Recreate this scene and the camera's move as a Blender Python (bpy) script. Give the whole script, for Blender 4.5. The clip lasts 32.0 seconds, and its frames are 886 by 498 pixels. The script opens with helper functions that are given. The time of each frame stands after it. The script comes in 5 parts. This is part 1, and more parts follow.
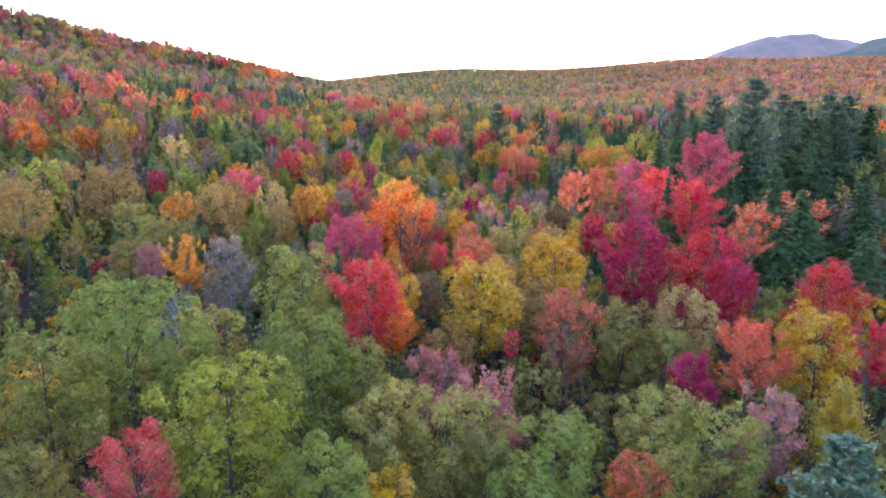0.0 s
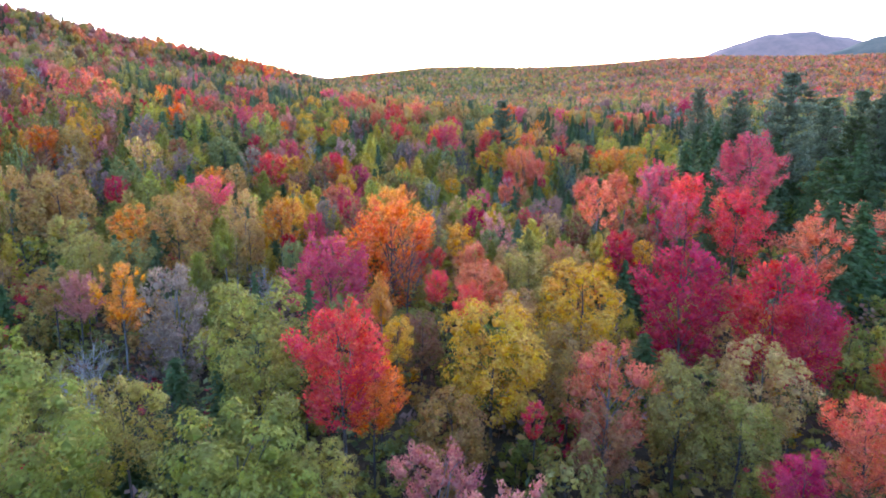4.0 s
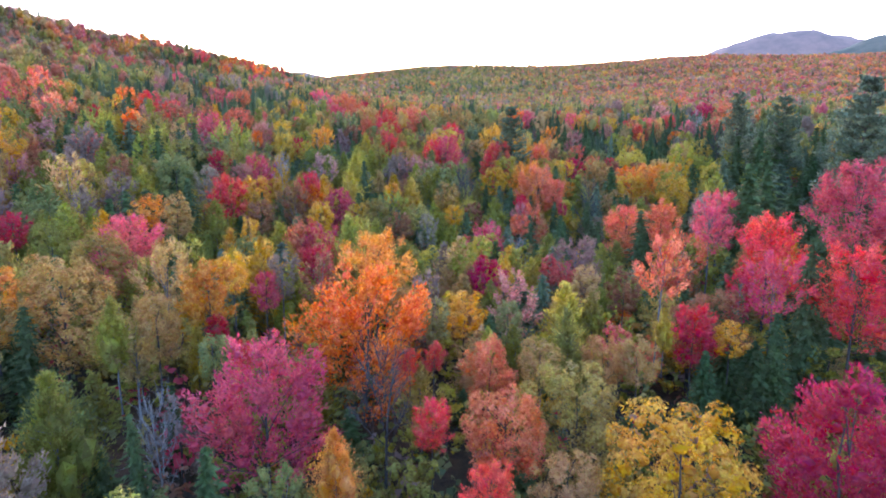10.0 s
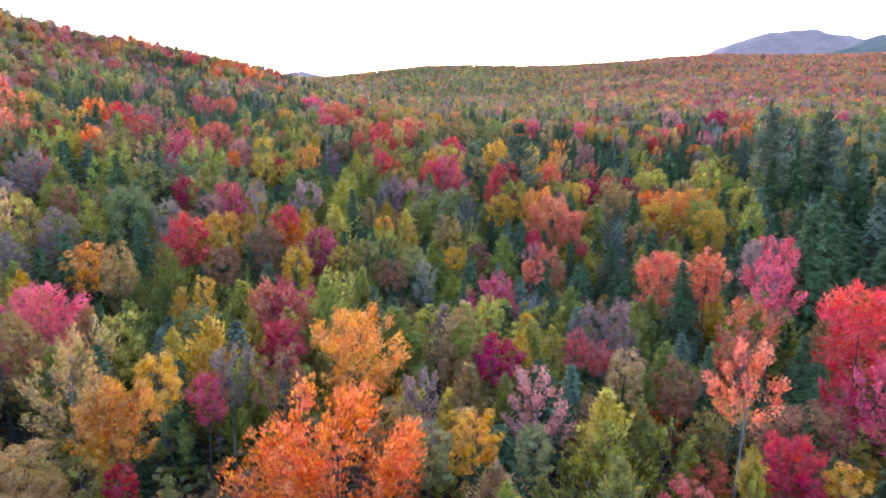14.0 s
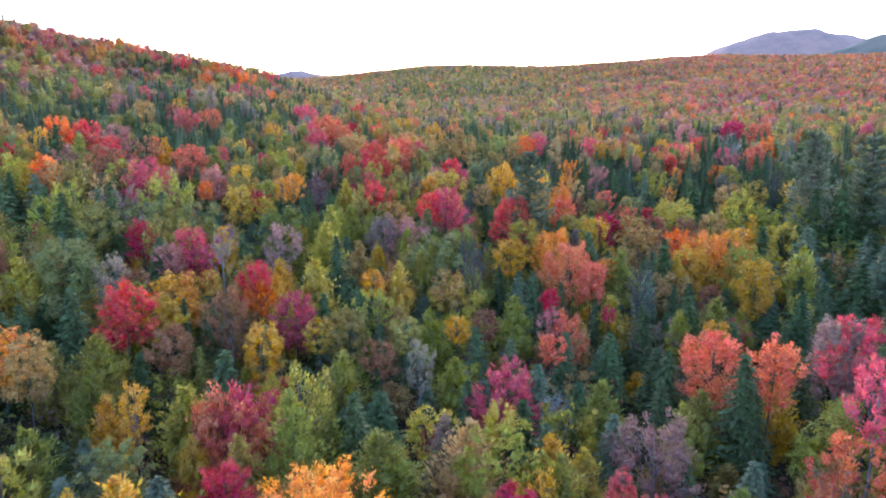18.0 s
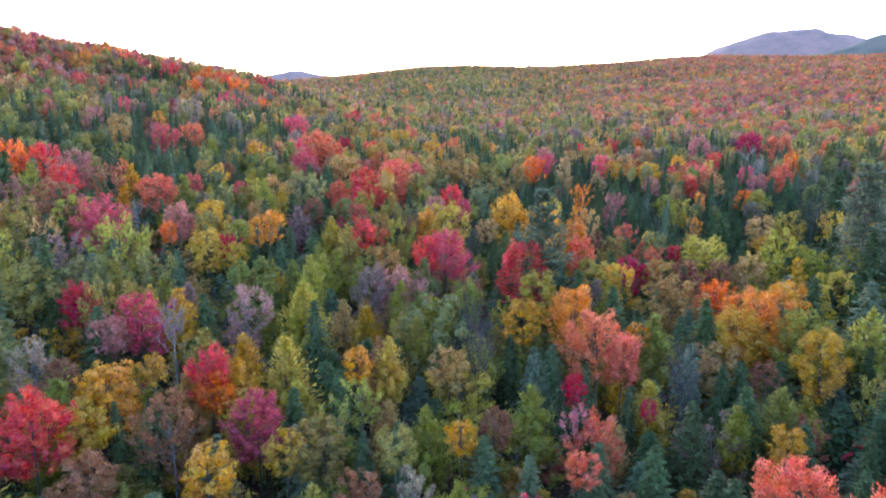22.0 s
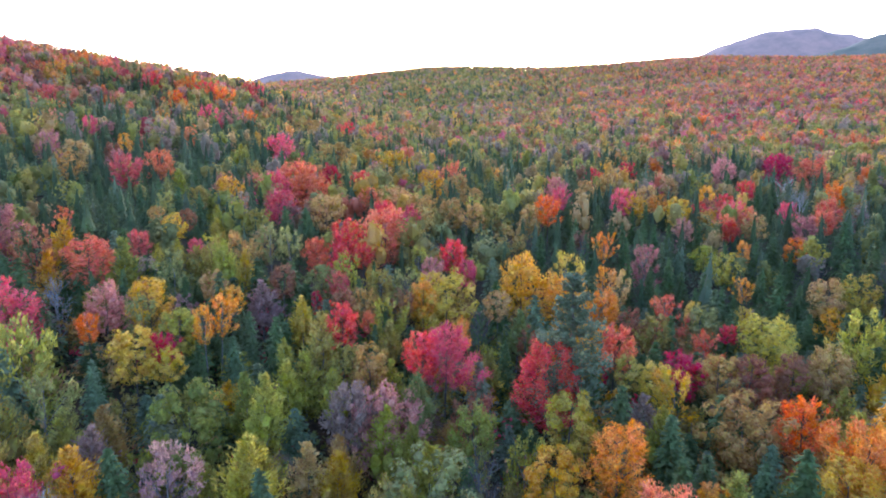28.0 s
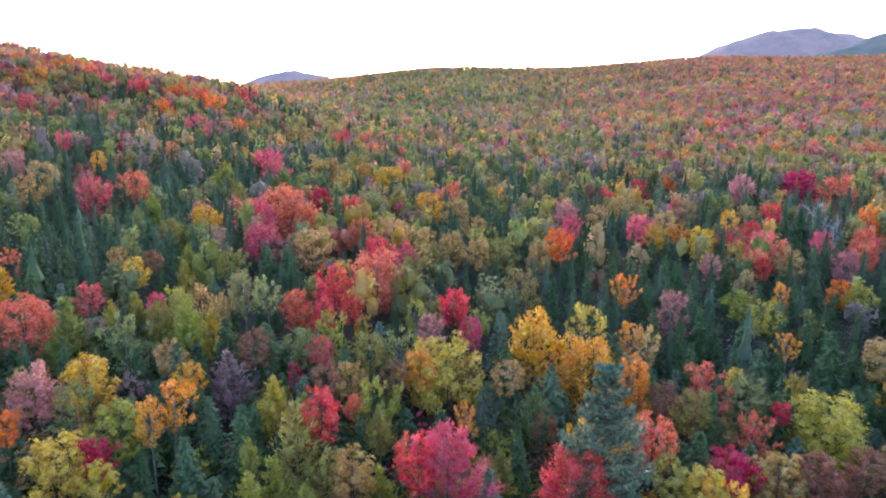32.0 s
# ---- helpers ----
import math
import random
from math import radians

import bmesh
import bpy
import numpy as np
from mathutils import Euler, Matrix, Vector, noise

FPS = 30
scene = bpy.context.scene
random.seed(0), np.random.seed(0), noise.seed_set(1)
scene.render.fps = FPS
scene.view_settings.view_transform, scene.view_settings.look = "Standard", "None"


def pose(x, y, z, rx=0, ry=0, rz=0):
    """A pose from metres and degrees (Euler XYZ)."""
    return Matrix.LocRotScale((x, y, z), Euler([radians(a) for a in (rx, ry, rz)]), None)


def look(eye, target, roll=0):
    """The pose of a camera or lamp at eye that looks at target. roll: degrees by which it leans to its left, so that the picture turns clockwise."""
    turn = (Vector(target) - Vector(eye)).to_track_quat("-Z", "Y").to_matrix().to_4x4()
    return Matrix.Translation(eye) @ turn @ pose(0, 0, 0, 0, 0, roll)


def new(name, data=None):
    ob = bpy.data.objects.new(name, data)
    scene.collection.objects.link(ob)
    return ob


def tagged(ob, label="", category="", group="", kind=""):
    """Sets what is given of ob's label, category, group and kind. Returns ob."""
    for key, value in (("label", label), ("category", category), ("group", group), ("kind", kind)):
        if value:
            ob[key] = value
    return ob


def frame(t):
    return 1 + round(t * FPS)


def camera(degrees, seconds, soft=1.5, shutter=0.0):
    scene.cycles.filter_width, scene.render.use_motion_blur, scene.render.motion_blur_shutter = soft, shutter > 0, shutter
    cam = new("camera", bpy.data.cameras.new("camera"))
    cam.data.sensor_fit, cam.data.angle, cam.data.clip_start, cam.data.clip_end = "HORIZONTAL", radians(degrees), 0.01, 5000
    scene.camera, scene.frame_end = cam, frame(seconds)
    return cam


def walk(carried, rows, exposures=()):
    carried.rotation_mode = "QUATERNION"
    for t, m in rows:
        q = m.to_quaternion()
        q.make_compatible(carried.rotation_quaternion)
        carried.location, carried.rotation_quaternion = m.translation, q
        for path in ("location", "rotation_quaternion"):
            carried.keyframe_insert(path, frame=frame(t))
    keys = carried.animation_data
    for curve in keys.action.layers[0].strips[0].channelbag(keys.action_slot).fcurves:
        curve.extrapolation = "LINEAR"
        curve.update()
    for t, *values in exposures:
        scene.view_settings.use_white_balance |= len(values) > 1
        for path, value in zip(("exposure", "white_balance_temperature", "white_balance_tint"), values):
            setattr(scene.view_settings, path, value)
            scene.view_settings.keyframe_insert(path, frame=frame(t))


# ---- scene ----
import collections
import itertools

cam = camera(68.2, 32.0, soft=1.85, shutter=0.5)
METRES, EYE, TILT, LEAN, TURN = 100.0, 24.0, -11.0, 0.0, 0.0
EXPOSURE = 2.8
ROWS = [
    (0.0, 0.0, 0.0, 0.0, 0.0, 0.0, -0.0),
    (0.5, 0.0001, 0.0122, 0.0021, 0.0, -0.02, 0.0),
    (1.0, 0.0002, 0.0277, 0.0048, 0.01, -0.03, 0.0),
    (1.5, 0.0003, 0.0398, 0.007, 0.01, -0.05, -0.0),
    (2.0, 0.0004, 0.0555, 0.01, 0.0, -0.07, 0.0),
    (2.5, 0.0005, 0.068, 0.0125, 0.01, -0.08, -0.0),
    (3.0, 0.0005, 0.0837, 0.0159, -0.01, -0.1, -0.0),
    (3.5, 0.0005, 0.0963, 0.0188, -0.0, -0.12, -0.0),
    (5.5, 0.0004, 0.1535, 0.0323, -0.04, -0.17, -0.03),
    (6.0, 0.0004, 0.1698, 0.0363, -0.05, -0.18, -0.05),
    (6.5, 0.0003, 0.1827, 0.0396, -0.06, -0.19, -0.04),
    (7.0, 0.0004, 0.199, 0.044, -0.07, -0.21, -0.05),
    (7.5, 0.0003, 0.2125, 0.0478, -0.08, -0.23, -0.05),
    (8.0, 0.0004, 0.2286, 0.0529, -0.08, -0.24, -0.04),
    (8.5, 0.0002, 0.2421, 0.0575, -0.09, -0.25, -0.06),
    (9.0, 0.0003, 0.2581, 0.0636, -0.09, -0.26, -0.07),
    (9.5, 0.0004, 0.2714, 0.0687, -0.09, -0.26, -0.06),
    (10.0, 0.0003, 0.2878, 0.0747, -0.1, -0.27, -0.05),
    (10.5, 0.0003, 0.3008, 0.0795, -0.1, -0.27, -0.02),
    (11.0, 0.0004, 0.3176, 0.0862, -0.11, -0.3, -0.03),
    (11.5, 0.0003, 0.3305, 0.0916, -0.12, -0.3, -0.03),
    (12.0, 0.0003, 0.3468, 0.0987, -0.13, -0.33, -0.03),
    (12.5, 0.0003, 0.3595, 0.1041, -0.13, -0.34, -0.03),
    (13.0, 0.0001, 0.376, 0.1113, -0.15, -0.35, -0.05),
    (13.5, 0.0002, 0.3888, 0.1172, -0.15, -0.35, -0.04),
    (14.0, 0.0001, 0.4052, 0.1255, -0.16, -0.36, -0.04),
    (14.5, -0.0001, 0.4181, 0.1321, -0.18, -0.38, -0.04),
    (16.5, -0.0, 0.4756, 0.1615, -0.2, -0.42, -0.07),
    (17.0, 0.0, 0.4916, 0.1697, -0.21, -0.43, -0.07),
    (17.5, -0.0001, 0.5048, 0.1762, -0.22, -0.43, -0.08),
    (18.0, -0.0003, 0.5206, 0.1842, -0.24, -0.45, -0.07),
    (18.5, -0.0002, 0.5338, 0.1906, -0.24, -0.45, -0.07),
    (19.0, -0.0003, 0.5495, 0.1986, -0.25, -0.46, -0.07),
    (19.5, -0.0006, 0.5628, 0.2051, -0.27, -0.46, -0.06),
    (20.0, -0.0004, 0.5789, 0.2131, -0.27, -0.46, -0.07),
    (20.5, -0.0005, 0.5915, 0.2195, -0.29, -0.47, -0.05),
    (21.0, -0.0006, 0.6077, 0.2277, -0.3, -0.49, -0.06),
    (21.5, -0.0005, 0.6204, 0.2339, -0.31, -0.49, -0.05),
    (22.0, -0.0005, 0.6366, 0.2419, -0.32, -0.49, -0.04),
    (22.5, -0.0005, 0.6491, 0.2483, -0.33, -0.5, -0.04),
    (23.0, -0.0005, 0.6651, 0.2563, -0.34, -0.51, -0.03),
    (23.5, -0.0006, 0.6778, 0.2627, -0.35, -0.52, -0.02),
    (24.0, -0.0006, 0.6942, 0.2706, -0.37, -0.52, -0.03),
    (24.5, -0.0006, 0.7064, 0.2773, -0.38, -0.53, -0.01),
    (25.0, -0.0007, 0.7223, 0.2854, -0.39, -0.54, -0.01),
    (25.5, -0.0007, 0.7348, 0.2922, -0.4, -0.55, -0.01),
    (27.5, -0.0006, 0.7914, 0.3207, -0.44, -0.55, 0.02),
    (28.0, -0.0006, 0.8065, 0.3287, -0.45, -0.56, 0.04),
    (28.5, -0.0007, 0.8191, 0.3351, -0.46, -0.56, 0.04),
    (29.0, -0.0006, 0.8343, 0.3431, -0.47, -0.57, 0.05),
    (29.5, -0.0007, 0.8466, 0.3494, -0.49, -0.57, 0.05),
    (30.0, -0.0009, 0.8621, 0.3574, -0.51, -0.59, 0.04),
    (30.5, -0.0005, 0.8741, 0.3637, -0.5, -0.6, 0.08),
    (31.0, -0.0006, 0.8894, 0.372, -0.51, -0.61, 0.08),
    (31.5, -0.0008, 0.9013, 0.3781, -0.53, -0.61, 0.08),
    (32.0, -0.0008, 0.9168, 0.3859, -0.54, -0.62, 0.09),
]
walk(cam, [(t, pose(0, 0, EYE, TILT, LEAN, TURN) @ pose(METRES * x, METRES * y, METRES * z, 90 + pitch, roll, yaw)) for t, x, y, z, yaw, pitch, roll in ROWS],
     exposures=[(0.0, EXPOSURE, 4980, 24), (32.0, EXPOSURE, 4980, 24)])

# ---- sky and light ----
SUN_ELEVATION, SUN_AZIMUTH = radians(9.0), radians(4.0)
world = bpy.data.worlds.new("evening_sky")
scene.world = world
world.use_nodes = True
wn, wl = world.node_tree.nodes, world.node_tree.links
sky = wn.new("ShaderNodeTexSky")
sky.sky_type = "NISHITA"
sky.sun_disc = False
sky.sun_elevation = SUN_ELEVATION
sky.sun_rotation = SUN_AZIMUTH
sky.air_density, sky.dust_density, sky.ozone_density = 1.0, 2.0, 1.0
wn["Background"].inputs["Strength"].default_value = 0.15
wl.new(sky.outputs["Color"], wn["Background"].inputs["Color"])
sun = new("sun", bpy.data.lights.new("sun", "SUN"))
sun.data.energy, sun.data.angle, sun.data.color = 0.6, radians(20), (1.0, 0.86, 0.68)
sun.matrix_world = look((0, 0, 0), (-math.sin(SUN_AZIMUTH) * math.cos(SUN_ELEVATION), -math.cos(SUN_AZIMUTH) * math.cos(SUN_ELEVATION), -math.sin(SUN_ELEVATION)))

# ---- materials ----


def material(name):
    m = bpy.data.materials.new(name)
    m.use_nodes = True
    return m, m.node_tree.nodes, m.node_tree.links


def math_node(n, l, op, a, b, c=None):
    q = n.new("ShaderNodeMath")
    q.operation = op
    for i, v in enumerate((a, b, c)):
        if v is None:
            continue
        if isinstance(v, (int, float)):
            q.inputs[i].default_value = v
        else:
            l.new(v, q.inputs[i])
    return q.outputs[0]


def noise_node(n, l, coords, scale, detail=3.0, rough=0.6):
    q = n.new("ShaderNodeTexNoise")
    q.inputs["Scale"].default_value, q.inputs["Detail"].default_value, q.inputs["Roughness"].default_value = scale, detail, rough
    if coords is not None:
        l.new(coords, q.inputs["Vector"])
    return q.outputs["Fac"]


def foliage(name, source, patch, hue, spread, through_light, gloss=0.6, vivid=0.75, tree_spread=0.3, clump=1.0):
    """Leaves: the tree's own colour, its hue turned by patches of ripeness in the crown and from leaf to leaf. clump:
    how strongly light and shaded tufts are painted into the brightness.
    """
    m, n, l = material(name)
    out = n["Principled BSDF"]
    geo = n.new("ShaderNodeNewGeometry")
    if source == "tree":
        info = n.new("ShaderNodeObjectInfo")
        colour, turned = info.outputs["Color"], info.outputs["Random"]
    else:
        att = n.new("ShaderNodeAttribute")
        att.attribute_name = "leaf_colour"
        colour, turned = att.outputs["Color"], geo.outputs["Random Per Island"]
    co = n.new("ShaderNodeNewGeometry").outputs["Position"]
    p = noise_node(n, l, co, patch, 2.0)
    h = math_node(n, l, "MULTIPLY_ADD", p, hue, 0.5 - hue * 0.5)
    h = math_node(n, l, "MULTIPLY_ADD", geo.outputs["Random Per Island"], hue * 0.45, math_node(n, l, "ADD", h, -hue * 0.22))
    v = math_node(n, l, "MULTIPLY_ADD", geo.outputs["Random Per Island"], spread, 1.0 - spread * 0.5)
    v = math_node(n, l, "MULTIPLY", v, math_node(n, l, "MULTIPLY_ADD", turned, tree_spread, 1.0 - tree_spread * 0.5))
    # Lit and shaded tufts painted into the leaf colour by noise.
    v = math_node(n, l, "MULTIPLY", v, math_node(n, l, "MULTIPLY_ADD", noise_node(n, l, co, patch * 5.0, 1.0), clump, 1.0 - clump * 0.5))
    s = math_node(n, l, "MULTIPLY_ADD", noise_node(n, l, co, patch * 3.1, 2.0), 0.5, vivid)
    hs = n.new("ShaderNodeHueSaturation")
    l.new(h, hs.inputs["Hue"])
    l.new(s, hs.inputs["Saturation"])
    l.new(v, hs.inputs["Value"])
    l.new(colour, hs.inputs["Color"])
    l.new(hs.outputs["Color"], out.inputs["Base Color"])
    out.inputs["Roughness"].default_value = gloss
    out.inputs["Specular IOR Level"].default_value = 0.06
    tr = n.new("ShaderNodeBsdfTranslucent")
    l.new(hs.outputs["Color"], tr.inputs["Color"])
    mix = n.new("ShaderNodeMixShader")
    mix.inputs["Fac"].default_value = through_light
    l.new(out.outputs[0], mix.inputs[1])
    l.new(tr.outputs[0], mix.inputs[2])
    l.new(mix.outputs[0], n["Material Output"].inputs["Surface"])
    return m


LEAF = foliage("autumn_leaves", "tree", 0.35, 0.07, 0.35, 0.36, 0.75, 0.77)
NEEDLE = foliage("conifer_needles", "tree", 0.5, 0.04, 0.4, 0.3, 0.7)
# Distant leaves are duller: haze is put into their saturation.
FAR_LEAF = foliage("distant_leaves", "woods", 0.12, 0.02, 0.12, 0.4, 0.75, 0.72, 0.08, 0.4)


def bark(name, dark, light, scale):
    m, n, l = material(name)
    out = n["Principled BSDF"]
    co = n.new("ShaderNodeTexCoord").outputs["Object"]
    stretch = n.new("ShaderNodeMapping")
    stretch.inputs["Scale"].default_value = (1, 1, 0.25)
    l.new(co, stretch.inputs["Vector"])
    f = noise_node(n, l, stretch.outputs["Vector"], scale, 5.0, 0.7)
    ramp = n.new("ShaderNodeValToRGB")
    ramp.color_ramp.elements[0].position, ramp.color_ramp.elements[0].color = 0.35, (*dark, 1)
    ramp.color_ramp.elements[1].position, ramp.color_ramp.elements[1].color = 0.65, (*light, 1)
    l.new(f, ramp.inputs["Fac"])
    l.new(ramp.outputs["Color"], out.inputs["Base Color"])
    out.inputs["Roughness"].default_value = 0.9
    bump = n.new("ShaderNodeBump")
    bump.inputs["Strength"].default_value, bump.inputs["Distance"].default_value = 0.6, 0.03
    l.new(f, bump.inputs["Height"])
    l.new(bump.outputs["Normal"], out.inputs["Normal"])
    return m


BARK_GREY = bark("maple_bark", (0.035, 0.031, 0.028), (0.11, 0.1, 0.092), 4.0)
BARK_WHITE = bark("birch_bark", (0.07, 0.064, 0.06), (0.25, 0.235, 0.225), 3.0)
BARK_BLEACHED = bark("bleached_wood", (0.15, 0.14, 0.125), (0.41, 0.385, 0.35), 3.0)
BARK_BROWN = bark("conifer_bark", (0.05, 0.035, 0.03), (0.14, 0.1, 0.08), 5.0)


def ground_material():
    m, n, l = material("leaf_litter")
    out = n["Principled BSDF"]
    co = n.new("ShaderNodeNewGeometry").outputs["Position"]
    ramp = n.new("ShaderNodeValToRGB")
    e = ramp.color_ramp.elements
    e[0].position, e[0].color = 0.3, (0.022, 0.026, 0.014, 1)
    e[1].position, e[1].color = 0.7, (0.12, 0.06, 0.03, 1)
    mid = e.new(0.5)
    mid.color = (0.06, 0.045, 0.02, 1)
    l.new(noise_node(n, l, co, 0.09, 4.0), ramp.inputs["Fac"])
    fine = n.new("ShaderNodeValToRGB")
    fine.color_ramp.elements[0].position, fine.color_ramp.elements[0].color = 0.3, (0.35, 0.35, 0.35, 1)
    fine.color_ramp.elements[1].position, fine.color_ramp.elements[1].color = 0.7, (1.3, 1.1, 0.9, 1)
    l.new(noise_node(n, l, co, 1.7, 5.0, 0.7), fine.inputs["Fac"])
    mul = n.new("ShaderNodeMix")
    mul.data_type, mul.blend_type = "RGBA", "MULTIPLY"
    mul.inputs["Factor"].default_value = 1.0
    l.new(ramp.outputs["Color"], mul.inputs["A"])
    l.new(fine.outputs["Color"], mul.inputs["B"])
    l.new(mul.outputs["Result"], out.inputs["Base Color"])
    out.inputs["Roughness"].default_value = 0.95
    bump = n.new("ShaderNodeBump")
    bump.inputs["Strength"].default_value, bump.inputs["Distance"].default_value = 0.7, 0.2
    l.new(noise_node(n, l, co, 2.5, 5.0, 0.7), bump.inputs["Height"])
    l.new(bump.outputs["Normal"], out.inputs["Normal"])
    return m


LITTER = ground_material()

# ---- the lie of the land ----
CANOPY = 7.5


def bend(v, width):
    """A soft corner: 0 for v far below zero, v far above it."""
    return width * np.logaddexp(0.0, np.asarray(v, float) / width)


def ease(a, b, v):
    k = np.clip((np.asarray(v, float) - a) / (b - a), 0, 1)
    return k * k * (3 - 2 * k)


def bump_at(x, y, cx, cy, wx, wy):
    return np.exp(-(((x - cx) / wx) ** 2) - (((y - cy) / wy) ** 2))


ALONG = (-400, 20, 45, 58, 70, 90, 110, 130, 145, 170, 200, 340, 480, 700, 1000, 1300, 1650, 1900, 2600, 5000)
RISE = (-15, -15, -14.3, -12.8, -11.3, -10.8, -8.5, -5.2, -3, -0.5, 1.5, 7.5, 13, 26, 50, 84, 121, 112, 60, 0)


def ground_z(x, y):
    """The height of the forest floor: a valley that climbs to a ridge, a hill along its one side, mountains behind."""
    x, y = np.asarray(x, float), np.asarray(y, float)
    z = sum(np.interp(y + d * np.clip(y, 30, 400) / 12, ALONG, RISE) for d in (-1.5, -0.5, 0.5, 1.5)) / 4
    z = z + (0.13 + 0.07 * np.clip(y / 490, 0, 1.1)) * bend(-x - 15, 20) * (1 - ease(500, 850, y))
    z = z - 0.075 * bend(-x, 60) * ease(900, 1600, y)
    z = z + np.interp(y, (0, 800, 1650), (0.06, 0.06, 0.04)) * bend(x - 180, 60)
    z = z - 3.5 * bump_at(x, y, 38, 158, 24, 30) + 8 * bump_at(x, y, -150, 490, 75, 110) + 13 * bump_at(x, y, -198, 328, 36, 60) + 4.5 * bump_at(x, y, -145, 385, 75, 48) + 3 * bump_at(x, y, -135, 425, 60, 60) + 14 * bump_at(x, y, 560, 1650, 320, 400) + 13 * bump_at(x, y, -40, 1650, 190, 400)
    z = z + 1.2 * np.sin(x * 0.045 + 1.3) * np.sin(y * 0.038) + 3.0 * np.sin(x * 0.012 + 0.4) * np.sin(y * 0.011 + 2) * ease(200, 600, y)
    return z + EYE - CANOPY - 5.0 * ease(230, 430, y)


def net(name, co, faces, mat, colours=None):
    """A mesh out of arrays: places, and faces of three or four corners each."""
    me = bpy.data.meshes.new(name)
    co, faces = np.asarray(co, np.float32), np.asarray(faces, np.int32)
    me.vertices.add(len(co))
    me.vertices.foreach_set("co", co.ravel())
    me.loops.add(faces.size)
    me.loops.foreach_set("vertex_index", faces.ravel())
    me.polygons.add(len(faces))
    me.polygons.foreach_set("loop_start", np.arange(len(faces), dtype=np.int32) * faces.shape[1])
    if colours is not None:
        a = me.attributes.new("leaf_colour", "FLOAT_COLOR", "POINT")
        a.data.foreach_set("color", np.column_stack([colours, np.ones(len(co))]).astype(np.float32).ravel())
    me.update(calc_edges=True)
    me.validate()
    me.materials.append(mat)
    return me


def land():
    u, v = np.linspace(-1, 1, 180), np.linspace(-1, 1, 230)
    xs, ys = 4500 * np.sinh(u * 5.2) / math.sinh(5.2), 150 + 4700 * np.sinh(v * 5.0) / math.sinh(5.0)
    gx, gy = np.meshgrid(xs, ys)
    co = np.column_stack([gx.ravel(), gy.ravel(), ground_z(gx, gy).ravel()])
    i = np.arange(len(ys) * len(xs)).reshape(len(ys), len(xs))
    f = np.stack([i[:-1, :-1], i[:-1, 1:], i[1:, 1:], i[1:, :-1]], -1).reshape(-1, 4)
    me = net("ground", co, f, LITTER)
    me.polygons.foreach_set("use_smooth", np.ones(len(f), bool))
    return tagged(new("ground", me), "forest floor of fallen leaves, rising to wooded hills", "ground", kind="structure")


land()


def mountain_material(name, dark, light):
    """Far wooded slopes; a weak glow of their own colour stands in for evening haze."""
    m, n, l = material(name)
    out = n["Principled BSDF"]
    co = n.new("ShaderNodeNewGeometry").outputs["Position"]
    ramp = n.new("ShaderNodeValToRGB")
    e = ramp.color_ramp.elements
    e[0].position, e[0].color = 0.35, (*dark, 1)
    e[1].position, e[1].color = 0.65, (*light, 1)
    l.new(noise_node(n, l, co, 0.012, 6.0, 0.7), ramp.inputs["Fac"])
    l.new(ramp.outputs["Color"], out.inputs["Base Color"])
    # Emission in the slope's colour paints the lit air before it.
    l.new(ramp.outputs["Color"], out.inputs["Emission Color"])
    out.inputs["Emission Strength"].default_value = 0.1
    out.inputs["Roughness"].default_value = 1.0
    return m


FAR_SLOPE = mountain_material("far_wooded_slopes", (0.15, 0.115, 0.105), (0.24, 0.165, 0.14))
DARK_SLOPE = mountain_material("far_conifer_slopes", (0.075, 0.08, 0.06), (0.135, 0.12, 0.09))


def mountain(name, cx, cy, wx, wy, top, mat, label):
    """A mountain far behind the ridge, with uneven wooded slopes."""
    u = np.linspace(-2.1, 2.1, 90)
    gx, gy = np.meshgrid(cx + wx * u, cy + wy * u)
    z = top * bump_at(gx, gy, cx, cy, wx, wy) * (1 + 0.035 * np.sin(gx * 0.0075 + gy * 0.004) + 0.012 * np.sin(gx * 0.031 + 1) + 0.008 * np.sin(gx * 0.083 + gy * 0.05))
    z = z + EYE - 20 + 2.5 * np.random.default_rng(3).normal(size=gx.shape)
    i = np.arange(gx.size).reshape(gx.shape)
    f = np.stack([i[:-1, :-1], i[:-1, 1:], i[1:, 1:], i[1:, :-1]], -1).reshape(-1, 4)
    return tagged(new(name, net(name, np.column_stack([gx.ravel(), gy.ravel(), z.ravel()]), f, mat)), label, "mountain", kind="structure")


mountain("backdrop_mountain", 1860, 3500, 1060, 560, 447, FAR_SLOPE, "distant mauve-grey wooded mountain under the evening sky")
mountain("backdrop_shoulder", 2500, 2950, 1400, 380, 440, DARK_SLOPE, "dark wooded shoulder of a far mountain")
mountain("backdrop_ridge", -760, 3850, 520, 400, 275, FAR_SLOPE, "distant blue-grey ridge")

# ---- how trees grow ----
rng = np.random.default_rng(11)


def unit(v):
    return v / np.maximum(np.linalg.norm(v, axis=-1, keepdims=True), 1e-9)


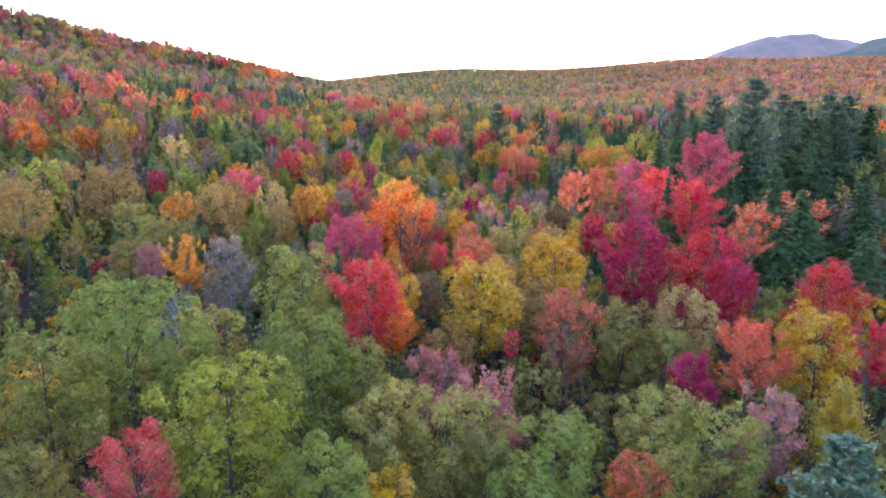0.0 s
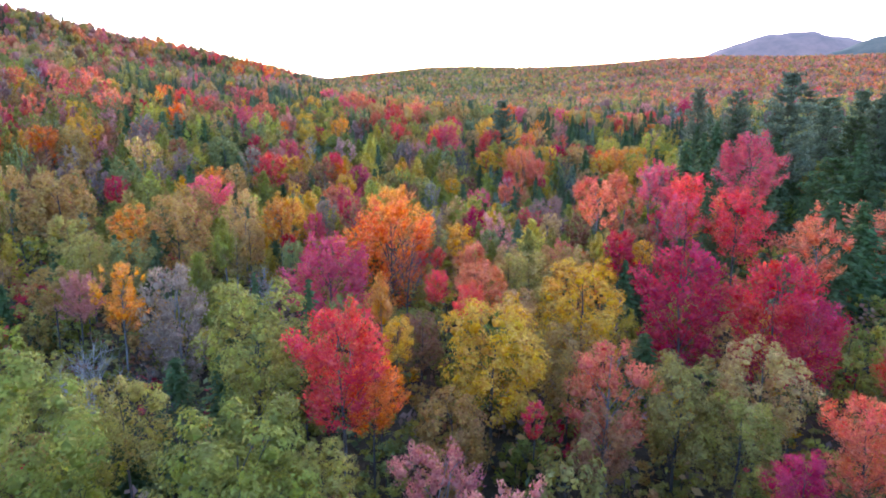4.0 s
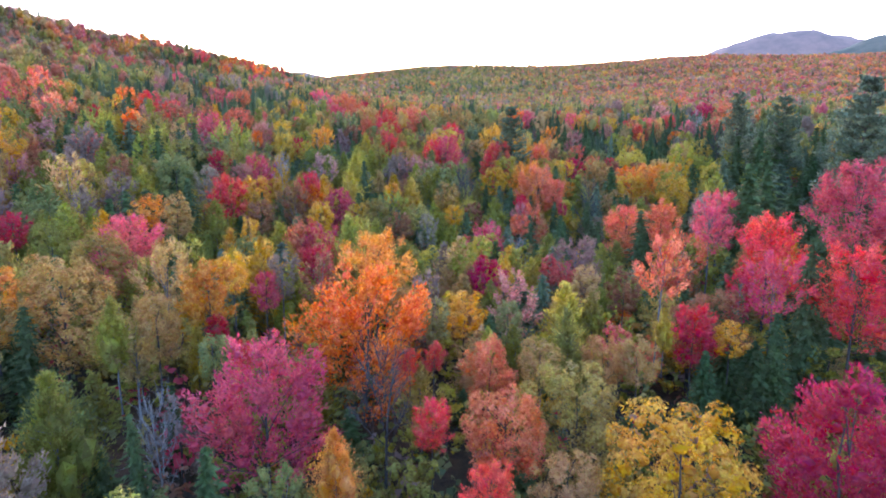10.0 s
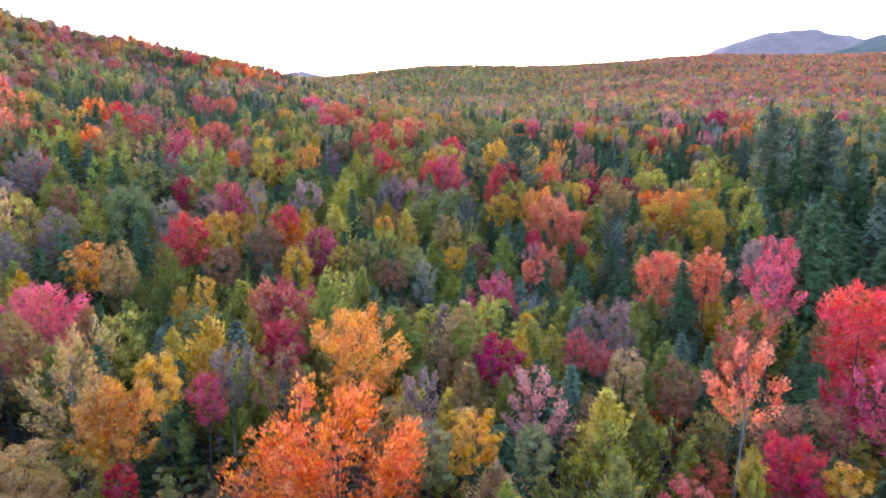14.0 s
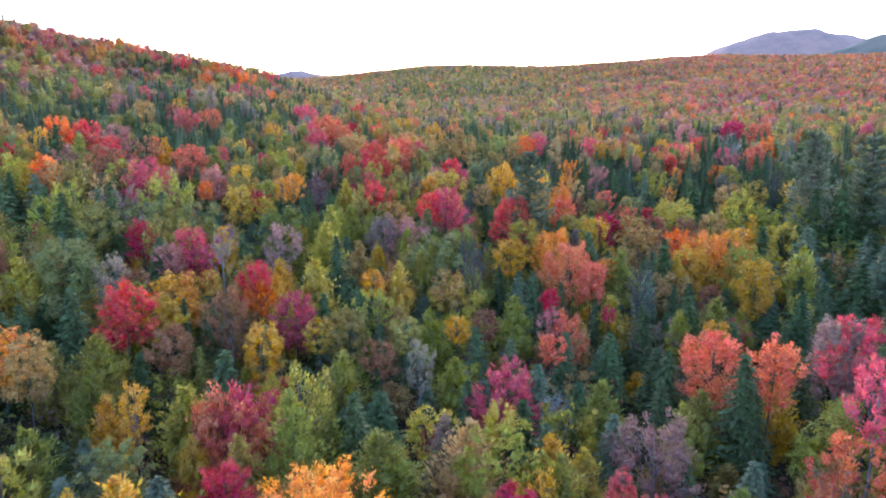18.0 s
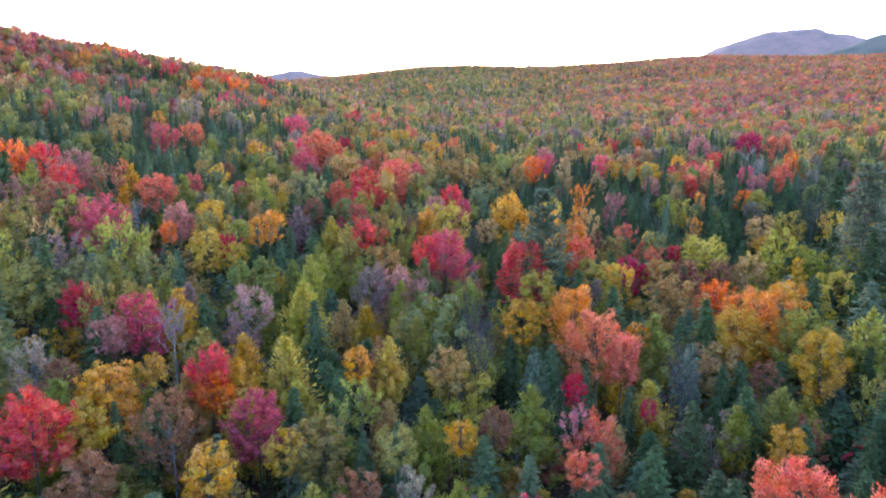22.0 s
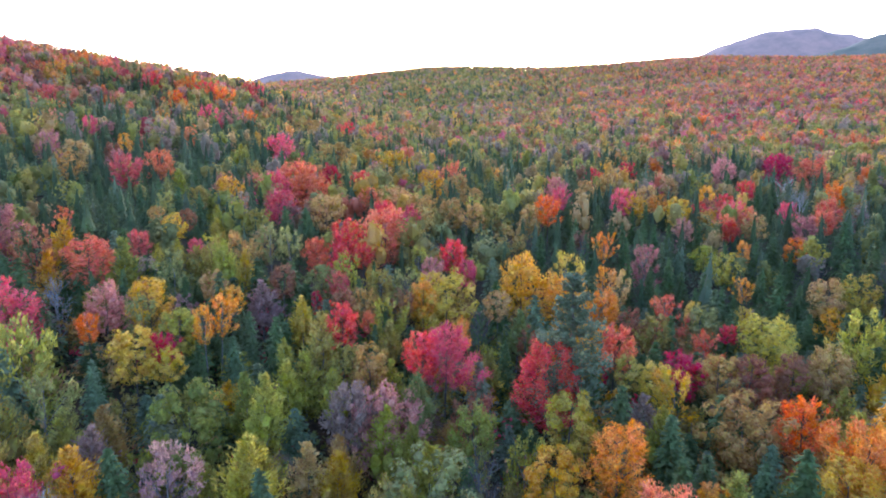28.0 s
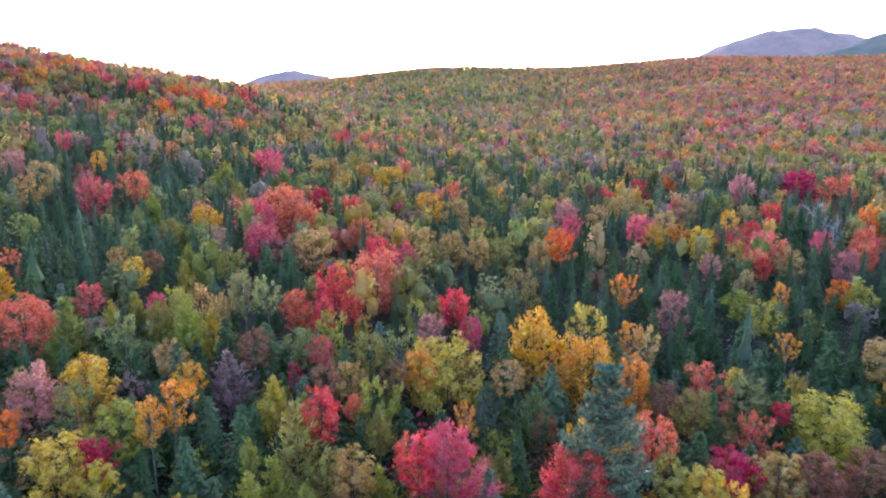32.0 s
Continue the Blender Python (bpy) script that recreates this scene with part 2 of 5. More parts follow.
def leaves(places, ways, length, width, loose=0.7, droop=0.0):
    """Small folded leaf sprays at the places, lying across the ways that they face: corners and faces."""
    n = len(places)
    face = unit(ways + loose * rng.normal(size=(n, 3)))
    axis = unit(np.cross(face, rng.normal(size=(n, 3))) + (0, 0, -droop))
    side = unit(np.cross(face, axis))
    ln = (length * rng.uniform(0.65, 1.35, n))[:, None]
    wd = (width * rng.uniform(0.65, 1.35, n))[:, None]
    fold = face * ln * rng.uniform(-0.25, 0.25, (n, 1))
    co = np.stack([places - axis * ln * 0.5, places + side * wd * 0.5 + fold, places + axis * ln * 0.5, places - side * wd * 0.5 + fold], 1)
    return co.reshape(-1, 3), np.arange(4 * n).reshape(n, 4)


def flecks(places, ways, length, width, loose=0.5, along=None):
    """Three-cornered leaf sprays for far trees: corners."""
    n = len(places)
    face = unit(ways + loose * rng.normal(size=(n, 3)))
    axis = unit(np.cross(face, rng.normal(size=(n, 3))) if along is None else along + 0.35 * rng.normal(size=(n, 3)))
    side = unit(np.cross(face, axis))
    ln, wd = (length * rng.uniform(0.7, 1.3, n))[:, None], (width * rng.uniform(0.7, 1.3, n))[:, None]
    return np.stack([places - axis * ln * 0.45 - side * wd * 0.5, places - axis * ln * 0.45 + side * wd * 0.5, places + axis * ln * 0.6], 1).reshape(-1, 3)


def tubes(runs, sides=5):
    """Tapering round stems along runs of (place, radius): corners and faces."""
    co, faces, at = [], [], 0
    for run in runs:
        p = np.array([r[0] for r in run], float)
        way = unit(np.gradient(p, axis=0))
        a = unit(np.cross(way, (0.31, 0.87, 0.12)))
        b = np.cross(way, a)
        turn = np.arange(sides) * 2 * math.pi / sides
        rad = np.array([r[1] for r in run])[:, None, None]
        ring = p[:, None] + rad * (np.cos(turn)[None, :, None] * a[:, None] + np.sin(turn)[None, :, None] * b[:, None])
        co.append(ring.reshape(-1, 3))
        for k in range(len(run) - 1):
            for s in range(sides):
                q = (s + 1) % sides
                faces.append((at + k * sides + s, at + k * sides + q, at + (k + 1) * sides + q, at + (k + 1) * sides + s))
        at += len(run) * sides
    return np.concatenate(co), np.array(faces)


ICO = np.array([(a, b, c) for a, b, c in ((-1, 1.618, 0), (1, 1.618, 0), (-1, -1.618, 0), (1, -1.618, 0), (0, -1, 1.618), (0, 1, 1.618), (0, -1, -1.618), (0, 1, -1.618), (1.618, 0, -1), (1.618, 0, 1), (-1.618, 0, -1), (-1.618, 0, 1))]) / 1.902
ICO_FACES = np.array([i for i in itertools.combinations(range(12), 3) if all(np.linalg.norm(ICO[a] - ICO[b]) < 1.1 for a, b in itertools.combinations(i, 2))])


def heart_of(centres, sizes):
    """The close inner foliage of a crown, behind its outer leaves: an uneven mass in each tuft, as corners of triangles."""
    n = len(centres)
    v = ICO[None] * rng.uniform(0.7, 1.25, (n, 12, 1)) * np.asarray(sizes).reshape(n, 1, -1) + np.asarray(centres)[:, None]
    return v[:, ICO_FACES].reshape(-1, 3)


def cone_heart(h, r, sides=7, tiers=5):
    """The close inner boughs of a conifer: ragged skirts one above another, as corners of triangles."""
    out = []
    for i in range(tiers):
        k0, k1 = 0.06 + 0.86 * i / tiers, min(0.98, 0.06 + 0.86 * (i + 1.7) / tiers)
        ang = rng.uniform(0, 6.283) + np.arange(sides) * 2 * math.pi / sides
        rad = r * (1 - k0) ** 0.85 * rng.uniform(0.65, 1.15, sides)
        ring = np.column_stack([rad * np.cos(ang), rad * np.sin(ang), np.full(sides, k0 * h) - 0.12 * rad])
        for j in range(sides):
            out += [ring[j], ring[(j + 1) % sides], (0, 0, k1 * h)]
    return np.array(out)


def bow(a, b, lift, r0, r1, steps=4):
    a, b = np.array(a, float), np.array(b, float)
    return [(a + (b - a) * k + np.array((0, 0, lift)) * 4 * k * (1 - k), r0 + (r1 - r0) * k) for k in np.linspace(0, 1, steps)]


def stem(h, r, wobble):
    """A tapering bole; it goes on below its foot, to reach the ground under a lifted crown."""
    ks = np.linspace(0, 1, 7)
    drift = np.cumsum(rng.normal(0, wobble, (7, 2)), 0) * ks[:, None]
    return [((0, 0, -0.8 * h), r * 1.3)] + [((drift[i, 0], drift[i, 1], h * k), r * (1 - 0.85 * k) + 0.02) for i, k in enumerate(ks)]


def broadleaf(h, r, low, lobes, count, leaf, bark_kind, peak=0.5, gap=0.15, limbs=9, fine_wood=False, dome=0.0, bole=0.8):
    """A broadleaved tree of height h and crown radius r: trunk, limbs and crown meshes. low: the share of its height that is bare; peak: how far up the crown is widest; dome: 0 for loose tufts, 1 for a close round head."""
    trunk = stem(h * bole, 0.0085 * h + 0.03, 0.1)
    mid, tall = h * (low + (1 - low) * peak), h * (1 - low)
    centres, sizes, skew = [], [], rng.uniform(0, 6.283, 2)
    for i in range(lobes):
        k = (i + 0.5) / lobes
        zc = low + (1 - low) * (0.08 + 0.87 * k)
        rel = (zc - low) / (1 - low)
        wide = math.sqrt(max(0.05, 1 - ((rel - peak) / (1 - peak if rel > peak else peak + 0.12)) ** 2))
        ang = i * 2.39996 + rng.normal(0, 0.35)
        out = rng.uniform(0.35 + 0.2 * dome, 0.95 - 0.13 * dome) * wide * (1 + 0.22 * math.sin(2 * ang + skew[0]) + 0.16 * math.sin(3 * ang + skew[1] + 3 * rel))
        size = r * rng.uniform(0.13 + 0.07 * dome, 0.32 + 0.05 * dome) * (0.55 + 0.45 * wide)
        centres.append((out * r * math.cos(ang), out * r * math.sin(ang), zc * h - size * 0.35 * rel + rng.normal(0, 0.03) * tall))
        sizes.append(size)
    centres, sizes = np.array(centres), np.array(sizes)
    heart = np.array((0, 0, mid))
    pick = rng.choice(lobes, count * 2, p=sizes**2 / np.sum(sizes**2))
    d = unit(rng.normal(size=(count * 2, 3)) + unit(centres[pick] - heart) * (0.55 + 0.35 * dome) + (0, 0, 0.4 + 0.35 * dome))
    off = d * sizes[pick][:, None] * rng.uniform(0.4 + 0.35 * dome, 1.1 - 0.04 * dome, (count * 2, 1)) * (1, 1, 0.85)
    reach = unit(centres[pick] - (0, 0, (low - 0.1) * h))
    off = off + reach * np.sum(off * reach, 1, keepdims=True) * (0.95 - 0.6 * dome)
    p = centres[pick] + off
    fit = r / np.percentile(np.hypot(p[:, 0], p[:, 1]), 93)
    p, centres = p * (fit, fit, 1), centres * (fit, fit, 1)
    wave = np.sin(p[:, 0] * 2.3 / leaf * 0.35 + 1) * np.sin(p[:, 1] * 2.1 / leaf * 0.35) * np.sin(p[:, 2] * 2.6 / leaf * 0.35)
    keep = np.argsort(wave * gap + rng.uniform(0, 1, len(p)))[:count]
    co = np.concatenate([flecks(p[keep], d[keep], leaf * (1.5 - 0.35 * dome), leaf * (0.78 + 0.22 * dome), 0.4 - 0.1 * dome, None if dome > 0.5 else reach[keep] * (1, 1, 0.8) + 0.4 * d[keep]), heart_of(centres[:: 1 if count > 4000 else 2], sizes[:: 1 if count > 4000 else 2, None] * (0.52, 0.52, 0.46) * fit * (0.72 if count > 8000 else 1.0))])
    f = np.arange(len(co)).reshape(-1, 3)
    runs = []
    for i in rng.choice(lobes, min(limbs, lobes), replace=False):
        c = centres[i]
        z0 = max(0.15 * h, min(c[2] - 0.25 * h, 0.75 * h))
        runs.append(bow((0, 0, z0), c, 0.02 * h, 0.0042 * h, 0.012, 4))
        for _ in range(2):
            runs.append(bow(c * (0.55, 0.55, 1) + (0, 0, -0.05 * h), c + rng.normal(0, sizes[i] * 0.6, 3), 0.01 * h, 0.002 * h, 0.008, 3))
    return dict(trunk=net("trunk", *tubes([trunk] + runs, 4 if fine_wood else 3), bark_kind), crown=net("crown", co, f, LEAF), h=h, r=r, low=low)


def plume_tree(h, r, boughs, count, leaf, bark_kind):
    """A slim tree like a feather: many boughs rising to a pointed head."""
    trunk = stem(h * 0.6, 0.007 * h + 0.03, 0.06)
    k = (np.arange(boughs) + rng.uniform(0, 1, boughs)) / boughs * 0.93
    ang = np.arange(boughs) * 2.39996 + rng.normal(0, 0.4, boughs)
    reach = r * np.minimum(1, (1.02 - k) * 1.25) ** 1.05 * np.minimum(1, 0.55 + 2.2 * k) * rng.uniform(0.6, 1.15, boughs)
    foot = np.column_stack([np.zeros(boughs), np.zeros(boughs), k * h * 0.92])
    tip = np.column_stack([reach * np.cos(ang), reach * np.sin(ang), k * h * 0.92 + reach * rng.uniform(0.5, 0.95, boughs)])
    tip[:, 2] = np.minimum(tip[:, 2], h)
    b = rng.choice(boughs, count, p=(reach + 0.25 * r) / np.sum(reach + 0.25 * r))
    t = rng.uniform(0.3, 1.05, count) ** 0.8
    wide = (0.1 + 0.13 * np.minimum(t, 1.9 - t)) * (reach[b] + 0.25)
    p = foot[b] + (tip - foot)[b] * t[:, None] + rng.normal(size=(count, 3)) * wide[:, None]
    d = unit(rng.normal(size=(count, 3)) * 0.6 + unit(p - (0, 0, h * 0.4)) * (1, 1, 0.5) + (0, 0, 0.7))
    big = rng.choice(boughs, boughs // 2, replace=False)
    inner = foot[big] + (tip - foot)[big] * 0.6
    co = np.concatenate([flecks(p, d, leaf * 1.9, leaf * 0.78, 0.4, unit((tip - foot)[b]) + (0, 0, 0.3)), heart_of(inner, reach[big][:, None] * (0.26, 0.26, 0.45))])
    runs = [bow(foot[i], tip[i], 0.0, 0.0035 * h, 0.01, 3) for i in range(2, boughs, 5)]
    return dict(trunk=net("trunk", *tubes([trunk] + runs, 3), bark_kind), crown=net("crown", co, np.arange(len(co)).reshape(-1, 3), LEAF), h=h, r=r, low=0.0)


def spruce_tree(h, r, levels, sprays, leaf):
    """A conical spruce with whorls of drooping boughs."""
    trunk = stem(h * 0.97, 0.009 * h + 0.03, 0.03)
    p, w, a = [], [], []
    for i in range(levels):
        k = 0.05 + 0.94 * (i / levels)
        reach = r * (1 - k) ** 0.85 * (0.85 + 0.3 * (i % 2)) * rng.uniform(0.85, 1.12) + 0.1
        boughs = 9 if k < 0.6 else 6
        for b in range(boughs):
            ang = i * 1.3 + b * 2 * math.pi / boughs + rng.normal(0, 0.2)
            long = reach * rng.uniform(0.7, 1.15)
            ks = (np.arange(sprays) + rng.uniform(0.3, 1.0, sprays)) / sprays
            side = rng.normal(0, 0.17, sprays) * long * ks
            p.append(np.column_stack([long * ks * math.cos(ang) - side * math.sin(ang), long * ks * math.sin(ang) + side * math.cos(ang), k * h - long * (0.1 + 0.2 * ks * ks)]))
            w.append(np.tile((0.35 * math.cos(ang), 0.35 * math.sin(ang), 1.0), (sprays, 1)))
            a.append(np.tile((math.cos(ang), math.sin(ang), -0.3), (sprays, 1)))
    co = np.concatenate([flecks(np.concatenate(p), np.concatenate(w), leaf, leaf * 0.62, 0.35, np.concatenate(a)), cone_heart(h, 0.5 * r, 8, 9)])
    return dict(trunk=net("trunk", *tubes([trunk], 4), BARK_BROWN), crown=net("crown", co, np.arange(len(co)).reshape(-1, 3), NEEDLE), h=h, r=r)


def pine_tree(h, r, leaf):
    """A tall white pine: a straight bole and flat fans of needles on limbs that sweep up at their ends."""
    trunk = stem(h * 0.97, 0.009 * h + 0.05, 0.08)
    runs, p, w = [], [], []
    for i in range(15):
        k = 0.26 + 0.72 * i / 15
        reach = r * min(1.0, (1.06 - k) * 1.7) ** 0.75 * rng.uniform(0.7, 1.1)
        for b in range(6):
            ang = i * 2.1 + b * 1.0472 + rng.normal(0, 0.3)
            long = reach * rng.uniform(0.55, 1.1)
            base, up = k * h + rng.uniform(-0.25, 0.25), rng.uniform(0.02, 0.3)
            end = np.array((long * math.cos(ang), long * math.sin(ang), base + long * up))
            runs.append(bow((0, 0, base), end, -0.12, 0.045, 0.012, 4))
            m = 80
            t = rng.uniform(0.15, 1.0, m) ** 0.7
            side = rng.normal(0, 0.26, m) * long * t
            lift = long * (up * t + 0.18 * t**3) + rng.normal(0, 0.035, m) * long - 0.12 * np.abs(side)
            p.append(np.column_stack([long * t * math.cos(ang) - side * math.sin(ang), long * t * math.sin(ang) + side * math.cos(ang), base + lift]))
            w.append(np.tile((-0.3 * math.cos(ang), -0.3 * math.sin(ang), 1.0), (m, 1)))
    co, f = leaves(np.concatenate(p), np.concatenate(w), leaf, leaf * 0.5, 0.35, -0.2)
    return dict(trunk=net("trunk", *tubes([trunk] + runs, 4), BARK_BROWN), crown=net("crown", co, f, NEEDLE), h=h, r=r)


def bare_tree_shape(h, r, bark_kind, few):
    """A tree that has shed: forking limbs and fine twigs, with a few leaves left."""
    trunk = stem(h * 0.9, 0.011 * h + 0.03, 0.12)
    limbs, twigs, tips = [], [], []
    for i in range(13):
        k = 0.35 + 0.55 * i / 13
        ang, long = i * 2.4 + rng.normal(0, 0.3), r * rng.uniform(0.6, 1.1) * (1.25 - k)
        end = np.array((long * math.cos(ang), long * math.sin(ang), k * h + long * rng.uniform(0.7, 1.4)))
        limbs.append(bow((0, 0, k * h), end, -0.2, 0.05, 0.02, 4))
        for _ in range(9):
            a = np.array((0, 0, k * h)) + (end - (0, 0, k * h)) * rng.uniform(0.3, 1.0)
            b = a + unit(end - (0, 0, k * h) + rng.normal(0, 1.0, 3) * long * 0.6 + (0, 0, 0.4)) * rng.uniform(0.6, 1.3)
            twigs.append(bow(a, b, 0.03, 0.026, 0.01, 3))
            tips.append(b)
            for _ in range(2):
                c = b + rng.normal(0, 0.45, 3) + (0, 0, 0.25)
                twigs.append(bow(a + (b - a) * 0.6, c, 0.0, 0.016, 0.008, 2))
                tips.append(c)
    tips = np.array(tips)
    p = tips[rng.choice(len(tips), few)] + rng.normal(0, 0.25, (few, 3))
    co, f = leaves(p, np.tile((0, 0, 1.0), (few, 1)), 0.17, 0.12, 0.9)
    return dict(trunk=net("trunk", *tubes([trunk] + limbs + twigs, 3), bark_kind), crown=net("crown", co, f, LEAF), h=h, r=r)

# Forms of each kind of tree: finer ones for where the camera passes close.
MAPLE = [broadleaf(9.5, 3.6, 0.15, 34, 1550, 0.29, BARK_GREY, gap=0.9, limbs=4) for _ in range(6)]
MAPLE_MID = [broadleaf(10.5, 3.6, 0.2, 56, 4300, 0.2, BARK_GREY, gap=1.6, limbs=7) for _ in range(7)]
MAPLE_NEAR = [broadleaf(10.5, 3.4, 0.15, 70, 9500, 0.14, BARK_GREY, gap=2.2, limbs=10) for _ in range(6)]
BEECH = [broadleaf(8.5, 3.4, 0.08, 30, 1500, 0.3, BARK_GREY, gap=0.7, limbs=3, dome=0.9) for _ in range(5)]
BEECH_MID = [broadleaf(9.0, 3.4, 0.08, 48, 4200, 0.19, BARK_GREY, gap=1.1, limbs=6, dome=0.85) for _ in range(5)]
BEECH_NEAR = [broadleaf(9.0, 3.4, 0.08, 56, 9500, 0.135, BARK_GREY, gap=1.5, limbs=8, dome=0.8) for _ in range(5)]
BIRCH = [plume_tree(9.5, 2.4, 34, 1400, 0.24, BARK_WHITE) for _ in range(5)]
BIRCH_MID = [plume_tree(9.5, 2.4, 60, 3600, 0.16, BARK_WHITE) for _ in range(6)]
BIRCH_NEAR = [plume_tree(9.5, 2.4, 80, 7600, 0.11, BARK_WHITE) for _ in range(4)]
THIN_NEAR = [broadleaf(10.0, 2.9, 0.2, 46, 5200, 0.13, BARK_WHITE, peak=0.45, gap=0.7, limbs=14, fine_wood=True) for _ in range(3)]
SAPLING = [broadleaf(7.0, 2.2, 0.0, 22, 950, 0.235, BARK_GREY, peak=0.33, gap=0.9, limbs=2) for _ in range(5)]
SAPLING_MID = [broadleaf(7.0, 2.0, 0.0, 26, 1900, 0.18, BARK_GREY, peak=0.35, gap=1.3, limbs=4) for _ in range(4)]
THIN = [broadleaf(10.0, 2.9, 0.18, 30, 1000, 0.25, BARK_WHITE, peak=0.45, gap=0.6, limbs=5) for _ in range(4)]
THIN_MID = [broadleaf(10.0, 2.9, 0.25, 36, 2100, 0.19, BARK_WHITE, peak=0.45, gap=0.7, limbs=12) for _ in range(5)]
SPRUCE = [spruce_tree(9.5, 2.9, 19, 6, 0.72) for _ in range(4)]
SPRUCE_MID = [spruce_tree(10.5, 2.9, 28, 11, 0.46) for _ in range(3)]
PINE = [pine_tree(18.0, 5.2, 0.55) for _ in range(3)]
BARE = [bare_tree_shape(11.0, 3.0, BARK_BLEACHED, 30) for _ in range(2)] + [bare_tree_shape(10.0, 2.8, BARK_GREY, 110) for _ in range(2)]

# Leaf colours as the trees have them, and the words for them.
COLOURS = {
    "scarlet": (0.62, 0.085, 0.075), "brick": (0.5, 0.12, 0.1), "crimson": (0.48, 0.05, 0.075), "magenta": (0.42, 0.045, 0.09), "coral": (0.63, 0.19, 0.1),
    "pink": (0.57, 0.115, 0.145), "orange": (0.7, 0.19, 0.045), "flame": (0.66, 0.285, 0.055), "gold": (0.6, 0.335, 0.045),
    "ochre": (0.41, 0.25, 0.08), "russet": (0.30, 0.14, 0.075), "yellow": (0.56, 0.37, 0.06), "lemon": (0.47, 0.35, 0.06),
    "lime": (0.335, 0.305, 0.055), "olive": (0.34, 0.27, 0.07), "green": (0.24, 0.225, 0.05), "apple": (0.36, 0.345, 0.05), "grass": (0.265, 0.265, 0.055),
    "sage": (0.25, 0.245, 0.085), "spruce": (0.105, 0.142, 0.052), "fir": (0.112, 0.15, 0.07), "teal": (0.135, 0.175, 0.072), "pine": (0.18, 0.215, 0.12),
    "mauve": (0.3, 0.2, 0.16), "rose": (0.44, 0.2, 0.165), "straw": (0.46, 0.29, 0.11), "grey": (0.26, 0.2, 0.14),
}
WORDS = {
    "scarlet": "scarlet", "brick": "brick-red", "crimson": "deep crimson", "magenta": "magenta-red", "coral": "pale coral", "pink": "rose-pink", "orange": "bright orange", "flame": "golden orange", "gold": "golden yellow",
    "ochre": "ochre brown", "russet": "russet brown", "yellow": "clear yellow", "lemon": "pale yellow", "lime": "yellow-green", "olive": "olive", "green": "dull green", "apple": "bright apple-green", "grass": "light green", "sage": "grey-green",
    "spruce": "dark green", "fir": "dark blue-green", "teal": "blue-green", "pine": "dark green", "mauve": "faded mauve", "rose": "dusty rose", "straw": "straw-coloured", "grey": "grey-brown",
}
KINDS = {
    "maple_tree": ((MAPLE, MAPLE_MID, MAPLE_NEAR), "maple with a full rounded crown in the woods", "maples in autumn leaf"),
    "beech_tree": ((BEECH, BEECH_MID, BEECH_NEAR), "broad beech with a dense domed crown", "beeches in the valley woods"),
    "birch_tree": ((BIRCH, BIRCH_MID, BIRCH_NEAR), "birch with a narrow upright crown and pale trunk", "birches in the valley"),
    "aspen_tree": ((BIRCH, BIRCH_MID, BIRCH_NEAR), "slim aspen with a tapering crown", "aspens in the valley"),
    "young_tree": ((SAPLING, SAPLING_MID, SAPLING_MID), "young broadleaved tree, bushy down to the leaf litter", "saplings among the trees"),
    "thin_tree": ((THIN, THIN_MID, THIN_NEAR), "half-shed tree with pale limbs showing through its leaves", "trees losing their leaves"),
    "spruce_tree": ((SPRUCE, SPRUCE_MID, SPRUCE_MID), "conical spruce with drooping boughs among the broadleaved trees", "spruces in the valley"),
    "fir_tree": ((SPRUCE, SPRUCE_MID, SPRUCE_MID), "pointed young fir with soft flat boughs", "firs in the valley"),
    "hemlock_tree": ((SPRUCE, SPRUCE_MID, SPRUCE_MID), "dark hemlock with feathery layered boughs", "hemlocks in the valley"),
    "pine_tree": ((PINE, PINE, PINE), "tall white pine standing over the other trees", "tall pines"),
    "bare_tree": ((BARE, BARE, BARE), "leafless tree with bleached forking limbs", "bare trees"),
}
stood = []


# How high a crown is for its radius.
LONG = {"maple_tree": 2.35, "beech_tree": 2.3, "birch_tree": 4.2, "aspen_tree": 4.8, "young_tree": 2.7, "thin_tree": 2.7, "bare_tree": 3.2}


def grow(kind, colour, x, y, h, r, detail=None, bushy=1.0):
    """One tree of its kind, h metres high with a crown of radius r, on the ground at x, y. detail: how fine its leaves are, 0 to 2."""
    sets, words, group = KINDS[kind]
    fine = 2 if y < 66 or (y < 160 and r > 2.4) else 1 if y < 230 or (y < 320 and r > 3.0) else 0
    forms = sets[detail if detail is not None else fine]
    form = forms[int(rng.integers(len(forms)))]
    root = new(kind)
    root.location = (x, y, float(ground_z(x, y)))
    wide = r / form["r"]
    crown = min(0.96 * h, bushy * LONG[kind] * r) if kind in LONG else h
    tall = crown / (form["h"] * (1 - form.get("low", 0.3 if kind == "bare_tree" else 0.0)))
    tone = np.array(COLOURS["russet" if kind == "bare_tree" else colour]) * rng.uniform(0.9, 1.1) * rng.uniform(0.94, 1.06, 3)
    turn = Euler((rng.normal(0, 0.025), rng.normal(0, 0.025), rng.uniform(0, 6.283)))
    for key in ("trunk", "crown"):
        ob = new(key, form[key])
        ob.parent = root
        ob.matrix_basis = Matrix.LocRotScale((0, 0, h - tall * form["h"] - 0.05), turn, (wide, wide, tall))
        ob.color = (*tone, 1)
    tagged(root, WORDS[colour] + " " + words if kind != "bare_tree" else words, "tree", group)
    stood.append((x, y, r))
    return root


# ---- the trees that stand out ----
grow("maple_tree", "brick", -10.3, 20.4, 10.0, 1.6)
grow("beech_tree", "olive", -14.7, 20.7, 9.0, 1.5)
grow("pine_tree", "pine", 15.0, 22.0, 9.9, 2.8)
